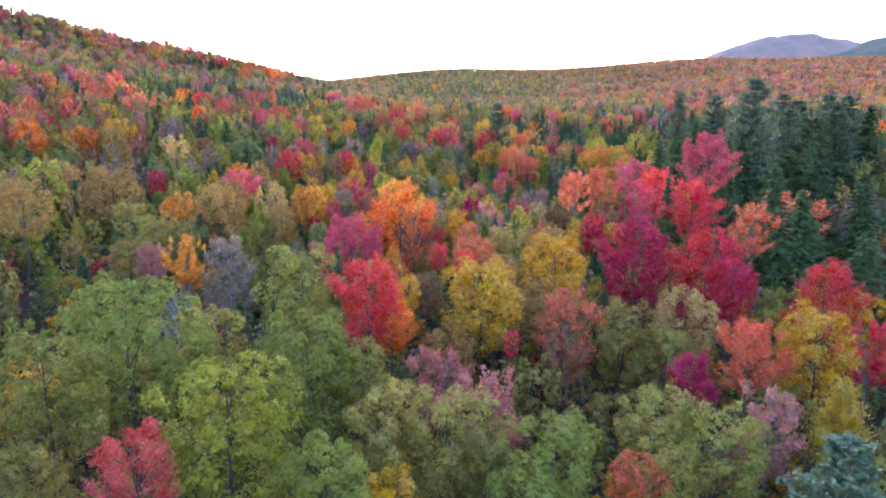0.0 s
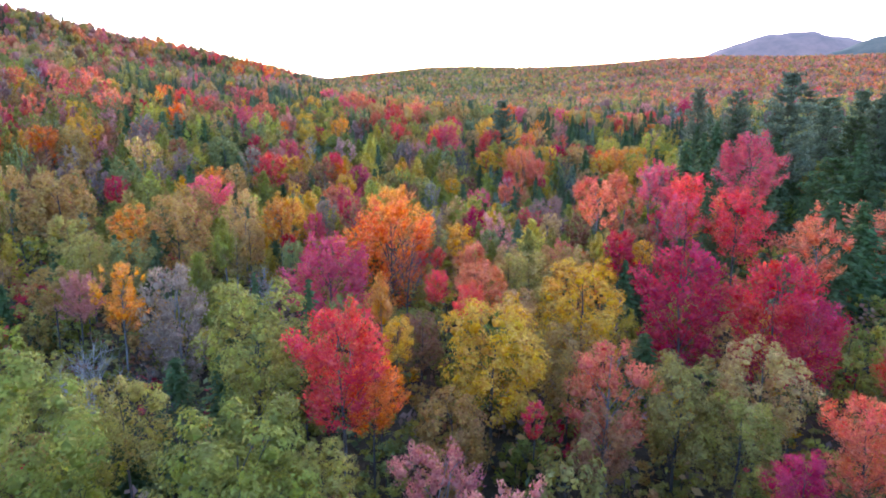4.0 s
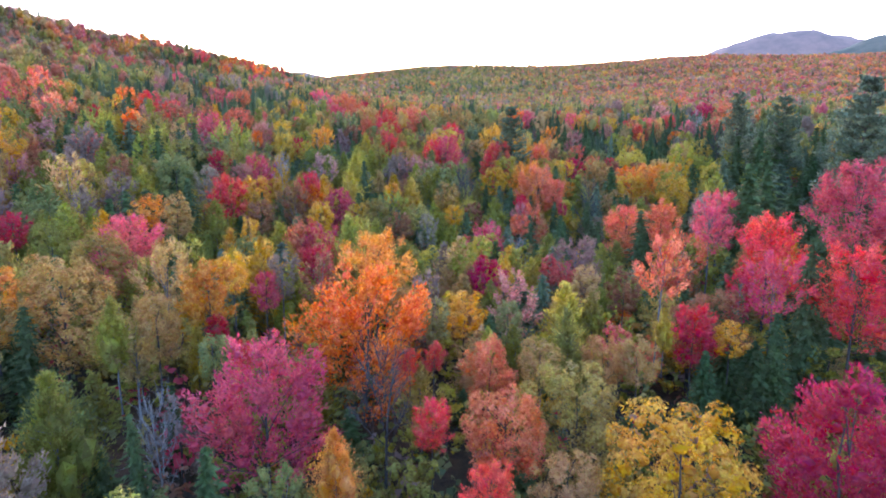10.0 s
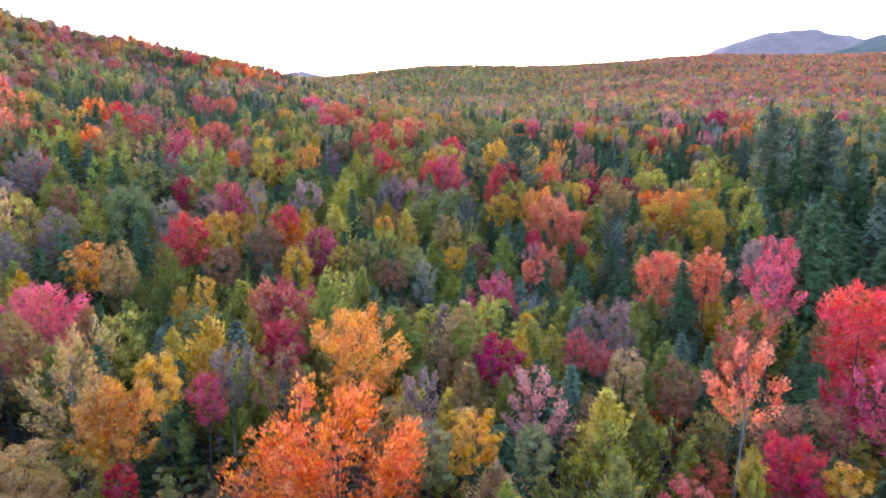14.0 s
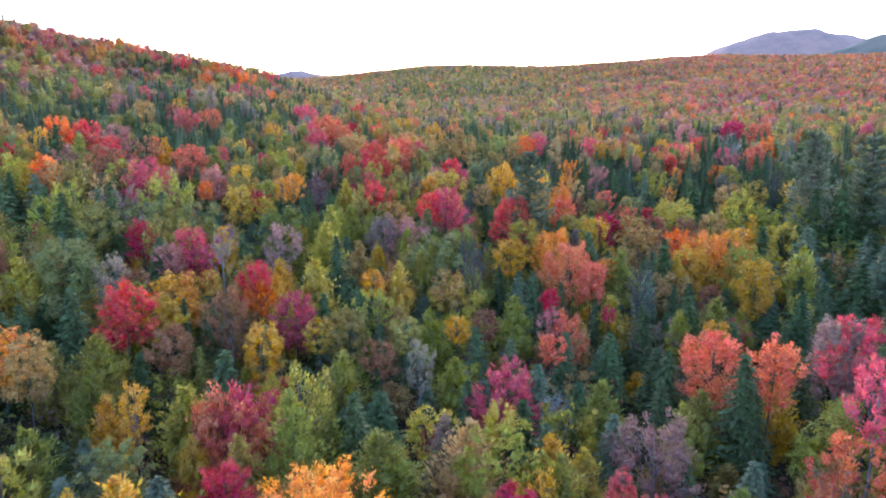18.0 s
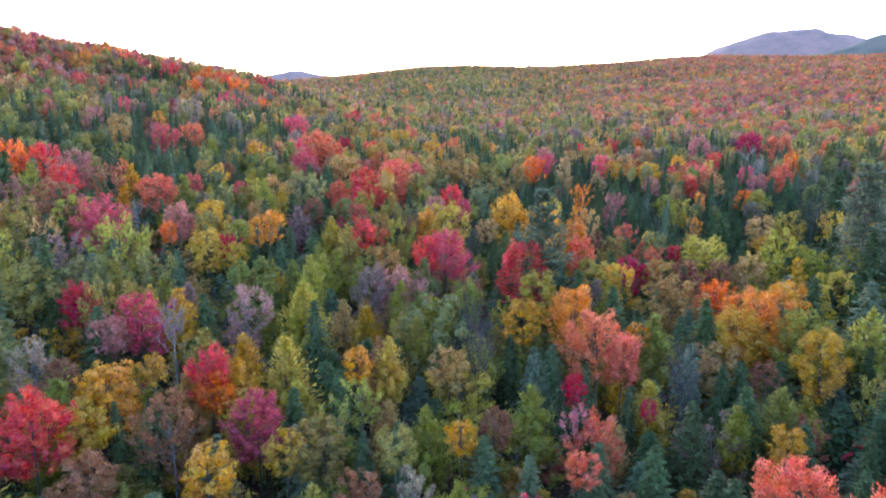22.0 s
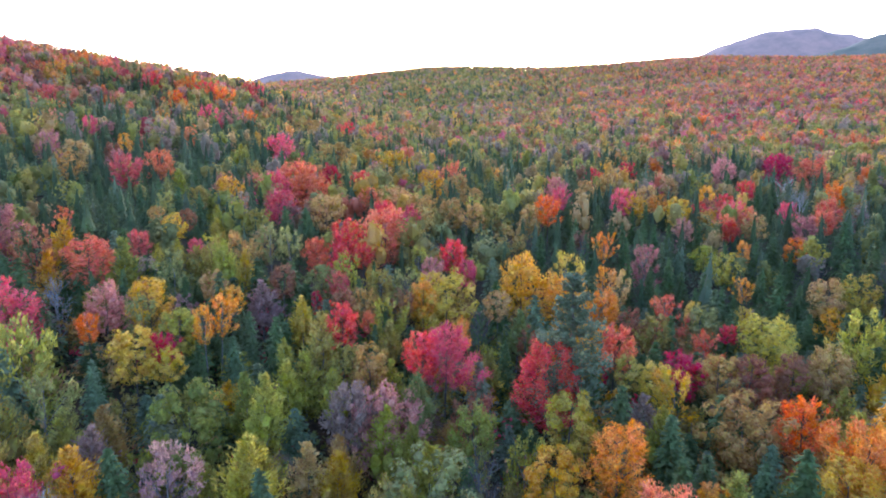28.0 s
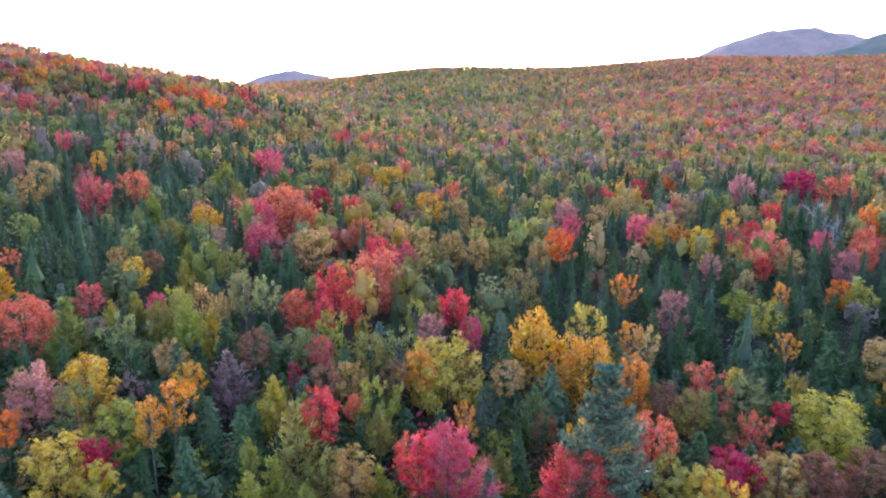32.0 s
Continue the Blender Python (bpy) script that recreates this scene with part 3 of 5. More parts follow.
grow("beech_tree", "grass", -4.4, 22.3, 9.0, 2.0)
grow("beech_tree", "gold", -2.1, 23.8, 6.5, 1.6)
grow("beech_tree", "apple", -8.5, 24.2, 11.0, 2.9)
grow("beech_tree", "grass", 3.4, 24.8, 6.5, 1.7)
grow("beech_tree", "coral", 8.4, 25.8, 6.5, 1.4)
grow("beech_tree", "olive", 9.5, 25.9, 7.0, 1.8)
grow("beech_tree", "grass", 5.0, 26.1, 8.0, 2.2)
grow("beech_tree", "olive", 1.9, 26.4, 7.0, 1.7)
grow("beech_tree", "green", -17.3, 26.8, 11.0, 2.6)
grow("beech_tree", "olive", 12.6, 27.6, 8.0, 2.1)
grow("beech_tree", "olive", 0.2, 28.2, 8.0, 2.6)
grow("thin_tree", "rose", 13.6, 28.3, 6.5, 1.3)
grow("beech_tree", "olive", -2.7, 28.7, 8.0, 1.9)
grow("beech_tree", "olive", 10.1, 29.2, 8.0, 1.8)
grow("thin_tree", "rose", 15.9, 29.6, 8.0, 1.8)
grow("beech_tree", "grass", -6.6, 30.8, 10.5, 3.1)
grow("beech_tree", "green", -4.1, 31.5, 9.0, 1.8)
grow("beech_tree", "grass", -16.0, 31.6, 12.0, 3.5)
grow("thin_tree", "rose", 2.2, 31.7, 7.5, 2.0)
grow("birch_tree", "yellow", 21.0, 32.2, 8.5, 1.6)
grow("maple_tree", "magenta", 13.5, 33.3, 8.0, 1.4)
grow("thin_tree", "rose", -0.1, 33.9, 8.0, 1.8)
grow("maple_tree", "coral", 17.9, 36.5, 9.0, 1.9)
grow("beech_tree", "olive", -13.4, 36.7, 9.0, 1.9)
grow("thin_tree", "crimson", 26.0, 37.9, 9.0, 1.6)
grow("beech_tree", "gold", 22.9, 38.1, 9.5, 2.7)
grow("bare_tree", "grey", -11.5, 38.6, 6.5, 1.3)
grow("beech_tree", "russet", 7.6, 39.5, 6.5, 1.5)
grow("fir_tree", "green", -10.3, 40.2, 7.0, 2.2)
grow("maple_tree", "scarlet", -4.7, 40.4, 11.0, 2.5)
grow("young_tree", "scarlet", 4.5, 40.5, 6.5, 0.7)
grow("beech_tree", "olive", 14.4, 40.5, 7.0, 2.1)
grow("bare_tree", "grey", -14.0, 40.8, 7.5, 1.7)
grow("beech_tree", "ochre", 0.6, 41.0, 6.5, 2.0)
grow("maple_tree", "orange", -3.4, 41.4, 8.0, 1.6)
grow("spruce_tree", "spruce", -16.0, 41.5, 5.5, 2.4)
grow("thin_tree", "coral", 8.3, 41.5, 9.0, 2.1)
grow("bare_tree", "grey", -17.4, 42.0, 8.0, 2.1)
grow("beech_tree", "olive", 12.2, 42.8, 8.0, 2.5)
grow("beech_tree", "straw", 16.5, 43.0, 9.0, 2.4)
grow("spruce_tree", "spruce", -14.3, 43.8, 7.0, 2.5)
grow("spruce_tree", "spruce", -11.9, 44.3, 7.0, 2.1)
grow("beech_tree", "gold", 2.7, 44.9, 10.0, 3.0)
grow("beech_tree", "green", -10.2, 45.0, 10.5, 3.7)
grow("beech_tree", "ochre", 7.3, 46.5, 8.0, 2.0)
grow("maple_tree", "scarlet", 28.4, 46.9, 10.0, 2.8)
grow("maple_tree", "crimson", 21.2, 47.3, 10.0, 2.2)
grow("beech_tree", "gold", -2.7, 48.1, 7.7, 1.2)
grow("maple_tree", "scarlet", 1.7, 50.4, 9.0, 1.0)
grow("beech_tree", "russet", -1.3, 50.5, 7.0, 1.6)
grow("maple_tree", "crimson", 21.2, 51.1, 11.0, 3.5)
# Added hemlock, stands in for a shaded gap among the red crowns.
grow("hemlock_tree", "spruce", 12.9, 51.2, 6.0, 2.7)
grow("spruce_tree", "spruce", -8.6, 51.5, 9.0, 1.7)
grow("thin_tree", "grey", -17.0, 51.6, 9.5, 2.9)
grow("thin_tree", "sage", -6.1, 52.2, 7.7, 1.2)
grow("beech_tree", "gold", 9.2, 52.6, 10.0, 2.8)
grow("birch_tree", "flame", -4.0, 52.6, 9.5, 1.0)
grow("beech_tree", "straw", 4.9, 52.7, 8.0, 1.4)
grow("thin_tree", "flame", -21.3, 53.1, 9.0, 1.7)
grow("maple_tree", "magenta", 16.1, 53.2, 11.0, 3.5)
grow("maple_tree", "rose", -24.6, 53.9, 7.8, 1.4)
grow("beech_tree", "ochre", -26.9, 55.0, 7.9, 1.6)
grow("spruce_tree", "spruce", -12.8, 55.4, 8.0, 1.4)
grow("beech_tree", "coral", 2.8, 56.5, 8.5, 1.7)
grow("birch_tree", "green", -17.7, 57.3, 9.5, 2.0)
grow("maple_tree", "scarlet", -0.4, 57.4, 7.5, 1.0)
grow("beech_tree", "olive", -26.0, 58.4, 9.0, 1.7)
grow("bare_tree", "russet", -2.7, 58.8, 9.4, 1.8)
grow("maple_tree", "pink", -8.4, 58.8, 9.5, 3.0)
grow("beech_tree", "olive", 6.5, 59.0, 8.5, 2.6)
grow("birch_tree", "lime", -27.3, 59.7, 7.8, 1.2)
grow("beech_tree", "sage", -24.1, 60.3, 8.1, 1.8)
grow("beech_tree", "ochre", -39.0, 60.3, 11.1, 2.4)
grow("thin_tree", "coral", 29.3, 60.9, 11.5, 1.9)
grow("maple_tree", "coral", 2.5, 62.8, 8.0, 1.6)
grow("maple_tree", "scarlet", -1.7, 63.2, 7.3, 0.6)
grow("beech_tree", "crimson", -10.8, 63.3, 7.4, 0.7)
grow("beech_tree", "sage", -12.2, 63.4, 7.6, 1.1)
grow("maple_tree", "scarlet", -0.4, 63.7, 7.4, 0.7)
grow("hemlock_tree", "spruce", 41.6, 63.7, 9.0, 4.0)
grow("birch_tree", "lime", -17.9, 63.9, 10.0, 1.2)
grow("beech_tree", "straw", 5.5, 64.3, 7.7, 1.2)
grow("beech_tree", "straw", 11.1, 64.7, 7.7, 1.2)
grow("beech_tree", "ochre", 9.2, 64.7, 7.7, 1.2)
grow("thin_tree", "straw", -17.3, 64.8, 8.0, 1.5)
grow("beech_tree", "ochre", -16.4, 65.8, 9.0, 1.7)
grow("fir_tree", "spruce", -27.8, 65.8, 7.1, 2.0)
grow("beech_tree", "olive", -31.8, 66.1, 8.2, 2.0)
grow("fir_tree", "teal", -33.0, 66.4, 7.1, 2.0)
grow("spruce_tree", "green", -11.2, 66.5, 7.6, 1.5)
grow("birch_tree", "green", 7.6, 66.7, 9.5, 1.7)
grow("beech_tree", "brick", 10.4, 66.8, 7.6, 1.0)
grow("beech_tree", "crimson", -13.3, 67.0, 7.4, 0.8)
grow("birch_tree", "lime", 2.9, 67.3, 7.5, 0.7)
grow("birch_tree", "green", 4.4, 67.4, 8.0, 1.4)
grow("fir_tree", "spruce", -25.7, 67.9, 7.1, 2.1)
# Hemlock added to darken a shaded gap between red maples.
grow("hemlock_tree", "spruce", 30.4, 67.9, 7.0, 2.7)
grow("hemlock_tree", "spruce", 19.6, 67.9, 6.0, 2.1)
grow("hemlock_tree", "spruce", 16.3, 67.9, 6.0, 1.9)
grow("maple_tree", "orange", -4.8, 68.1, 10.5, 4.0)
grow("beech_tree", "gold", 17.9, 68.3, 7.6, 1.0)
# Low hemlock added where there is only shade between crowns.
grow("hemlock_tree", "spruce", 20.9, 68.4, 6.5, 2.1)
grow("birch_tree", "lemon", 14.0, 69.0, 8.5, 0.8)
grow("maple_tree", "flame", -14.5, 69.1, 10.0, 1.7)
grow("beech_tree", "flame", -28.4, 69.7, 8.4, 2.2)
grow("beech_tree", "ochre", -24.2, 69.9, 9.5, 3.2)
grow("maple_tree", "crimson", 16.2, 69.9, 8.0, 1.7)
grow("hemlock_tree", "spruce", 35.8, 69.9, 14.0, 5.1)
grow("thin_tree", "coral", 14.1, 70.5, 12.4, 1.6)
grow("beech_tree", "sage", -0.6, 70.5, 7.8, 1.3)
grow("hemlock_tree", "spruce", 19.1, 70.7, 7.0, 2.1)
grow("beech_tree", "sage", 4.4, 71.0, 7.6, 1.1)
grow("maple_tree", "scarlet", 27.2, 71.1, 11.8, 2.8)
grow("hemlock_tree", "spruce", 22.3, 71.3, 7.5, 2.1)
grow("thin_tree", "pink", 22.1, 71.7, 11.3, 1.8)
grow("beech_tree", "gold", 1.5, 72.0, 7.9, 1.4)
grow("spruce_tree", "spruce", 24.8, 72.7, 12.3, 2.3)
grow("beech_tree", "ochre", -2.5, 73.1, 7.8, 1.4)
grow("beech_tree", "russet", 18.7, 73.3, 8.0, 2.5)
grow("hemlock_tree", "spruce", 19.2, 73.5, 8.0, 1.6)
grow("beech_tree", "gold", -14.4, 73.6, 9.5, 1.3)
grow("thin_tree", "crimson", 20.9, 74.1, 9.3, 1.3)
grow("thin_tree", "straw", -19.3, 74.2, 9.5, 1.9)
grow("hemlock_tree", "spruce", 41.6, 74.5, 11.0, 4.6)
grow("hemlock_tree", "spruce", 48.6, 74.8, 13.0, 5.0)
# Another hemlock added as the dark of a gap in the reds.
grow("hemlock_tree", "spruce", 27.0, 75.1, 7.0, 2.7)
grow("maple_tree", "pink", -12.6, 75.2, 7.7, 1.2)
grow("birch_tree", "olive", 11.0, 75.5, 7.7, 1.1)
grow("thin_tree", "mauve", -1.2, 75.7, 8.1, 1.9)
grow("birch_tree", "lime", 9.4, 76.1, 7.7, 1.1)
grow("thin_tree", "grey", -11.7, 76.5, 9.0, 1.4)
grow("thin_tree", "rose", 5.6, 76.7, 8.1, 1.8)
grow("thin_tree", "russet", -8.9, 76.8, 8.7, 1.4)
grow("beech_tree", "ochre", -38.9, 77.3, 9.5, 3.9)
grow("beech_tree", "ochre", -25.9, 78.8, 9.0, 2.5)
grow("thin_tree", "coral", 41.7, 79.0, 10.2, 4.8)
grow("hemlock_tree", "spruce", 22.8, 79.1, 8.0, 2.1)
grow("beech_tree", "russet", 14.2, 79.1, 7.9, 1.5)
grow("aspen_tree", "green", 3.8, 79.1, 7.5, 0.8)
grow("maple_tree", "pink", 32.1, 79.4, 16.8, 3.0)
grow("maple_tree", "flame", -5.2, 80.7, 10.0, 2.7)
# Hemlock put in for the shade between the red trees.
grow("hemlock_tree", "spruce", 23.8, 80.9, 7.5, 3.0)
grow("birch_tree", "yellow", -16.7, 81.1, 8.5, 0.8)
grow("beech_tree", "straw", 11.7, 81.7, 7.8, 1.4)
grow("maple_tree", "scarlet", 26.7, 81.9, 12.2, 2.9)
grow("maple_tree", "pink", -25.8, 83.0, 9.5, 2.7)
grow("beech_tree", "brick", 10.3, 83.2, 7.6, 1.0)
grow("beech_tree", "magenta", 3.7, 83.3, 7.9, 1.5)
grow("beech_tree", "green", -32.7, 83.7, 8.3, 2.1)
grow("hemlock_tree", "spruce", 24.1, 83.8, 8.5, 2.3)
grow("maple_tree", "crimson", -10.6, 84.0, 7.9, 1.5)
grow("hemlock_tree", "spruce", 18.2, 84.1, 7.5, 1.6)
grow("birch_tree", "green", 15.2, 84.8, 8.1, 1.6)
grow("thin_tree", "coral", 20.6, 84.9, 10.0, 2.1)
grow("beech_tree", "brick", 9.3, 85.2, 7.6, 1.1)
grow("beech_tree", "sage", -16.9, 85.6, 7.9, 1.5)
grow("spruce_tree", "spruce", -23.7, 86.2, 7.7, 1.8)
grow("maple_tree", "crimson", -37.5, 86.3, 7.9, 1.4)
grow("birch_tree", "lime", 6.9, 86.6, 9.0, 2.2)
grow("birch_tree", "olive", -10.8, 87.4, 8.5, 1.4)
grow("birch_tree", "yellow", -13.8, 88.1, 7.6, 0.9)
grow("birch_tree", "green", -3.5, 88.2, 9.0, 3.3)
grow("thin_tree", "pink", 24.6, 88.8, 12.9, 2.0)
grow("hemlock_tree", "spruce", 50.6, 89.0, 14.0, 4.4)
grow("birch_tree", "grass", -8.4, 89.1, 10.9, 2.1)
grow("pine_tree", "spruce", 47.0, 90.0, 13.4, 5.0)
grow("thin_tree", "mauve", 12.8, 90.5, 8.7, 2.7)
grow("thin_tree", "gold", -18.1, 90.8, 8.5, 1.2)
grow("bare_tree", "grey", 26.8, 92.6, 10.2, 1.4)
grow("beech_tree", "lemon", 3.8, 93.0, 7.7, 1.2)
grow("beech_tree", "ochre", -26.2, 93.9, 9.1, 1.8)
grow("hemlock_tree", "spruce", 20.6, 94.5, 8.0, 1.9)
grow("birch_tree", "green", -22.7, 94.8, 8.3, 1.8)
grow("spruce_tree", "spruce", 20.8, 95.8, 10.3, 2.9)
grow("spruce_tree", "spruce", 53.0, 96.0, 15.5, 4.2)
grow("maple_tree", "coral", 22.6, 96.5, 10.7, 2.0)
grow("beech_tree", "flame", -29.9, 96.8, 8.2, 1.9)
grow("spruce_tree", "spruce", 32.0, 98.0, 14.8, 4.2)
grow("spruce_tree", "spruce", 42.0, 98.0, 14.6, 4.2)
grow("hemlock_tree", "spruce", 31.8, 98.1, 8.0, 3.1)
grow("thin_tree", "pink", 29.4, 98.3, 11.7, 2.6)
grow("thin_tree", "mauve", 28.9, 99.4, 11.4, 2.5)
grow("fir_tree", "green", -17.6, 100.4, 6.8, 1.2)
grow("hemlock_tree", "spruce", 39.1, 100.7, 8.0, 3.5)
grow("beech_tree", "russet", -19.8, 100.7, 8.0, 1.7)
grow("maple_tree", "coral", 20.5, 100.8, 9.5, 2.5)
grow("birch_tree", "lime", -7.5, 100.9, 8.1, 1.7)
grow("thin_tree", "grey", -1.6, 101.3, 7.9, 1.5)
grow("beech_tree", "russet", -4.5, 101.3, 7.8, 1.3)
grow("beech_tree", "gold", -13.6, 102.1, 8.1, 1.8)
grow("spruce_tree", "spruce", 37.0, 103.0, 15.3, 4.2)
grow("maple_tree", "scarlet", -24.3, 103.2, 9.5, 2.2)
grow("thin_tree", "mauve", -36.5, 103.3, 8.3, 2.1)
grow("pine_tree", "spruce", 57.0, 104.0, 16.6, 4.6)
grow("hemlock_tree", "spruce", 43.6, 104.6, 9.0, 4.0)
grow("beech_tree", "coral", 9.0, 104.7, 7.6, 1.1)
grow("beech_tree", "yellow", -9.7, 105.1, 7.7, 1.3)
grow("fir_tree", "teal", 5.8, 105.2, 7.1, 2.0)
grow("maple_tree", "orange", -56.4, 105.2, 8.4, 2.3)
grow("hemlock_tree", "spruce", 37.3, 105.5, 8.5, 3.8)
grow("thin_tree", "russet", -17.0, 105.5, 9.0, 2.2)
grow("beech_tree", "yellow", -22.5, 105.5, 8.0, 1.7)
grow("beech_tree", "olive", -2.9, 106.0, 7.9, 1.4)
grow("fir_tree", "teal", 14.0, 106.1, 7.3, 2.5)
grow("beech_tree", "olive", -7.5, 106.1, 8.2, 1.9)
grow("beech_tree", "ochre", -53.2, 106.2, 8.6, 2.6)
grow("spruce_tree", "spruce", -19.2, 106.3, 7.5, 1.4)
grow("fir_tree", "teal", 10.5, 106.7, 7.2, 2.3)
grow("fir_tree", "teal", 3.0, 106.8, 7.2, 2.3)
grow("fir_tree", "teal", -5.1, 106.9, 6.9, 1.7)
grow("spruce_tree", "spruce", -21.2, 106.9, 7.5, 1.3)
grow("beech_tree", "gold", 23.2, 107.2, 7.8, 1.3)
grow("beech_tree", "gold", 1.4, 107.5, 7.7, 1.1)
grow("hemlock_tree", "spruce", 49.1, 107.7, 14.0, 4.2)
grow("maple_tree", "pink", -12.2, 107.8, 8.4, 2.2)
grow("fir_tree", "spruce", 29.5, 108.1, 7.0, 1.7)
grow("beech_tree", "russet", 3.9, 109.0, 7.8, 1.3)
grow("beech_tree", "gold", -23.0, 109.3, 8.5, 2.4)
grow("thin_tree", "rose", 9.6, 109.9, 7.7, 1.2)
grow("pine_tree", "pine", 50.5, 110.0, 23.0, 5.2)
grow("beech_tree", "russet", -26.5, 110.3, 7.8, 1.3)
grow("spruce_tree", "spruce", 18.2, 110.4, 8.0, 2.5)
grow("young_tree", "russet", 26.4, 110.6, 6.5, 1.4)
grow("hemlock_tree", "spruce", 31.9, 110.8, 9.0, 2.8)
grow("birch_tree", "lime", 21.6, 111.0, 8.0, 1.5)
grow("maple_tree", "orange", -16.0, 111.0, 7.8, 1.3)
grow("thin_tree", "grey", -29.1, 111.1, 8.4, 2.2)
grow("hemlock_tree", "spruce", 44.1, 111.4, 9.0, 4.0)
grow("beech_tree", "crimson", 15.2, 111.4, 7.4, 0.7)
grow("beech_tree", "gold", -54.5, 111.6, 8.8, 2.9)
grow("maple_tree", "scarlet", -16.6, 111.8, 9.0, 1.7)
grow("thin_tree", "lime", -5.7, 111.8, 7.9, 1.5)
grow("beech_tree", "sage", -33.2, 111.9, 9.3, 3.6)
grow("pine_tree", "pine", 66.0, 112.0, 18.0, 5.0)
grow("beech_tree", "russet", -40.4, 112.3, 7.9, 1.6)
grow("beech_tree", "yellow", -21.2, 112.7, 7.6, 1.1)
grow("birch_tree", "lime", 6.8, 112.8, 8.5, 2.2)
grow("hemlock_tree", "spruce", 67.3, 114.4, 15.0, 6.8)
grow("fir_tree", "spruce", 14.5, 114.4, 7.0, 1.7)
grow("maple_tree", "crimson", 10.4, 114.6, 7.6, 1.1)
grow("fir_tree", "teal", -7.8, 114.8, 7.0, 1.9)
grow("bare_tree", "grey", 19.6, 116.4, 9.0, 2.2)
grow("beech_tree", "gold", -6.6, 116.5, 7.8, 1.3)
grow("fir_tree", "spruce", -13.4, 116.5, 7.0, 1.8)
grow("bare_tree", "grey", -21.2, 116.9, 10.0, 1.6)
grow("beech_tree", "ochre", 0.8, 117.0, 8.0, 1.7)
grow("maple_tree", "rose", -26.2, 117.1, 7.8, 1.4)
grow("bare_tree", "grey", 3.2, 117.3, 10.0, 1.8)
grow("birch_tree", "lemon", -4.0, 117.3, 9.5, 1.7)
grow("hemlock_tree", "spruce", 41.6, 117.6, 9.0, 4.0)
grow("maple_tree", "coral", 15.0, 118.0, 9.0, 1.7)
grow("fir_tree", "spruce", 23.4, 118.0, 7.0, 1.8)
grow("fir_tree", "teal", 12.2, 118.1, 7.0, 1.7)
grow("beech_tree", "gold", 32.2, 118.9, 9.0, 2.5)
grow("young_tree", "russet", 27.6, 119.0, 6.5, 1.7)
grow("hemlock_tree", "pine", 53.1, 119.0, 10.0, 4.0)
grow("pine_tree", "pine", 62.0, 119.0, 16.2, 4.5)
grow("hemlock_tree", "spruce", 76.4, 119.8, 16.0, 6.6)
grow("maple_tree", "pink", -25.3, 119.9, 8.4, 2.2)
grow("maple_tree", "coral", 13.4, 119.9, 10.5, 2.8)
grow("pine_tree", "pine", 72.0, 120.0, 17.6, 5.0)
grow("maple_tree", "mauve", -49.0, 120.7, 8.5, 2.4)
grow("spruce_tree", "teal", -10.5, 121.2, 9.5, 2.4)
grow("hemlock_tree", "pine", 47.0, 121.5, 10.0, 4.5)
grow("maple_tree", "crimson", -30.9, 121.6, 8.0, 1.7)
grow("birch_tree", "lime", -2.0, 121.9, 9.0, 1.2)
grow("fir_tree", "spruce", 6.3, 122.4, 7.1, 2.0)
grow("thin_tree", "mauve", -17.2, 122.9, 9.0, 2.2)
grow("beech_tree", "lime", 32.9, 123.1, 9.0, 2.7)
grow("beech_tree", "olive", -36.2, 123.5, 8.5, 2.3)
grow("spruce_tree", "spruce", -34.9, 124.4, 11.0, 2.7)
grow("beech_tree", "flame", 18.2, 124.5, 7.6, 1.1)
grow("fir_tree", "teal", -21.4, 124.7, 7.3, 2.5)
grow("beech_tree", "gold", 7.8, 125.4, 9.0, 1.9)
grow("beech_tree", "gold", 28.0, 125.6, 8.5, 2.7)
grow("beech_tree", "sage", -32.6, 126.0, 8.5, 2.4)
grow("fir_tree", "spruce", -54.4, 126.0, 7.2, 2.4)
grow("maple_tree", "flame", 12.6, 127.5, 9.5, 2.5)
grow("maple_tree", "flame", 30.7, 127.9, 9.5, 3.4)
grow("fir_tree", "teal", 23.1, 127.9, 7.0, 1.9)
grow("birch_tree", "green", -2.1, 129.7, 8.2, 1.8)
grow("hemlock_tree", "pine", 43.1, 130.1, 9.5, 3.6)
grow("beech_tree", "gold", 35.0, 131.0, 9.5, 2.4)
grow("pine_tree", "pine", 69.0, 131.0, 15.8, 5.0)
grow("beech_tree", "lemon", 10.0, 131.8, 9.5, 2.3)
grow("birch_tree", "lime", -13.4, 132.4, 10.0, 2.0)
grow("fir_tree", "spruce", -51.2, 132.7, 7.3, 2.6)
grow("birch_tree", "sage", -1.6, 134.2, 10.0, 1.7)
grow("maple_tree", "orange", 29.7, 134.3, 8.3, 2.1)
grow("pine_tree", "pine", 78.0, 135.0, 16.5, 5.0)
grow("beech_tree", "yellow", -22.2, 136.4, 7.8, 1.3)
grow("birch_tree", "lime", -8.6, 137.0, 7.9, 1.4)
grow("maple_tree", "scarlet", 9.2, 137.6, 10.5, 3.3)
grow("birch_tree", "lime", -12.8, 137.7, 8.1, 1.6)
grow("beech_tree", "yellow", -25.6, 137.7, 8.4, 2.2)
grow("beech_tree", "olive", -46.5, 138.5, 8.2, 1.9)
grow("pine_tree", "pine", 11.5, 138.5, 16.8, 3.6)
grow("maple_tree", "orange", -50.4, 138.5, 8.2, 1.9)
grow("maple_tree", "crimson", -23.5, 138.6, 7.7, 1.2)
grow("thin_tree", "gold", 20.6, 139.1, 8.2, 1.9)
grow("fir_tree", "spruce", -20.7, 139.3, 6.9, 1.5)
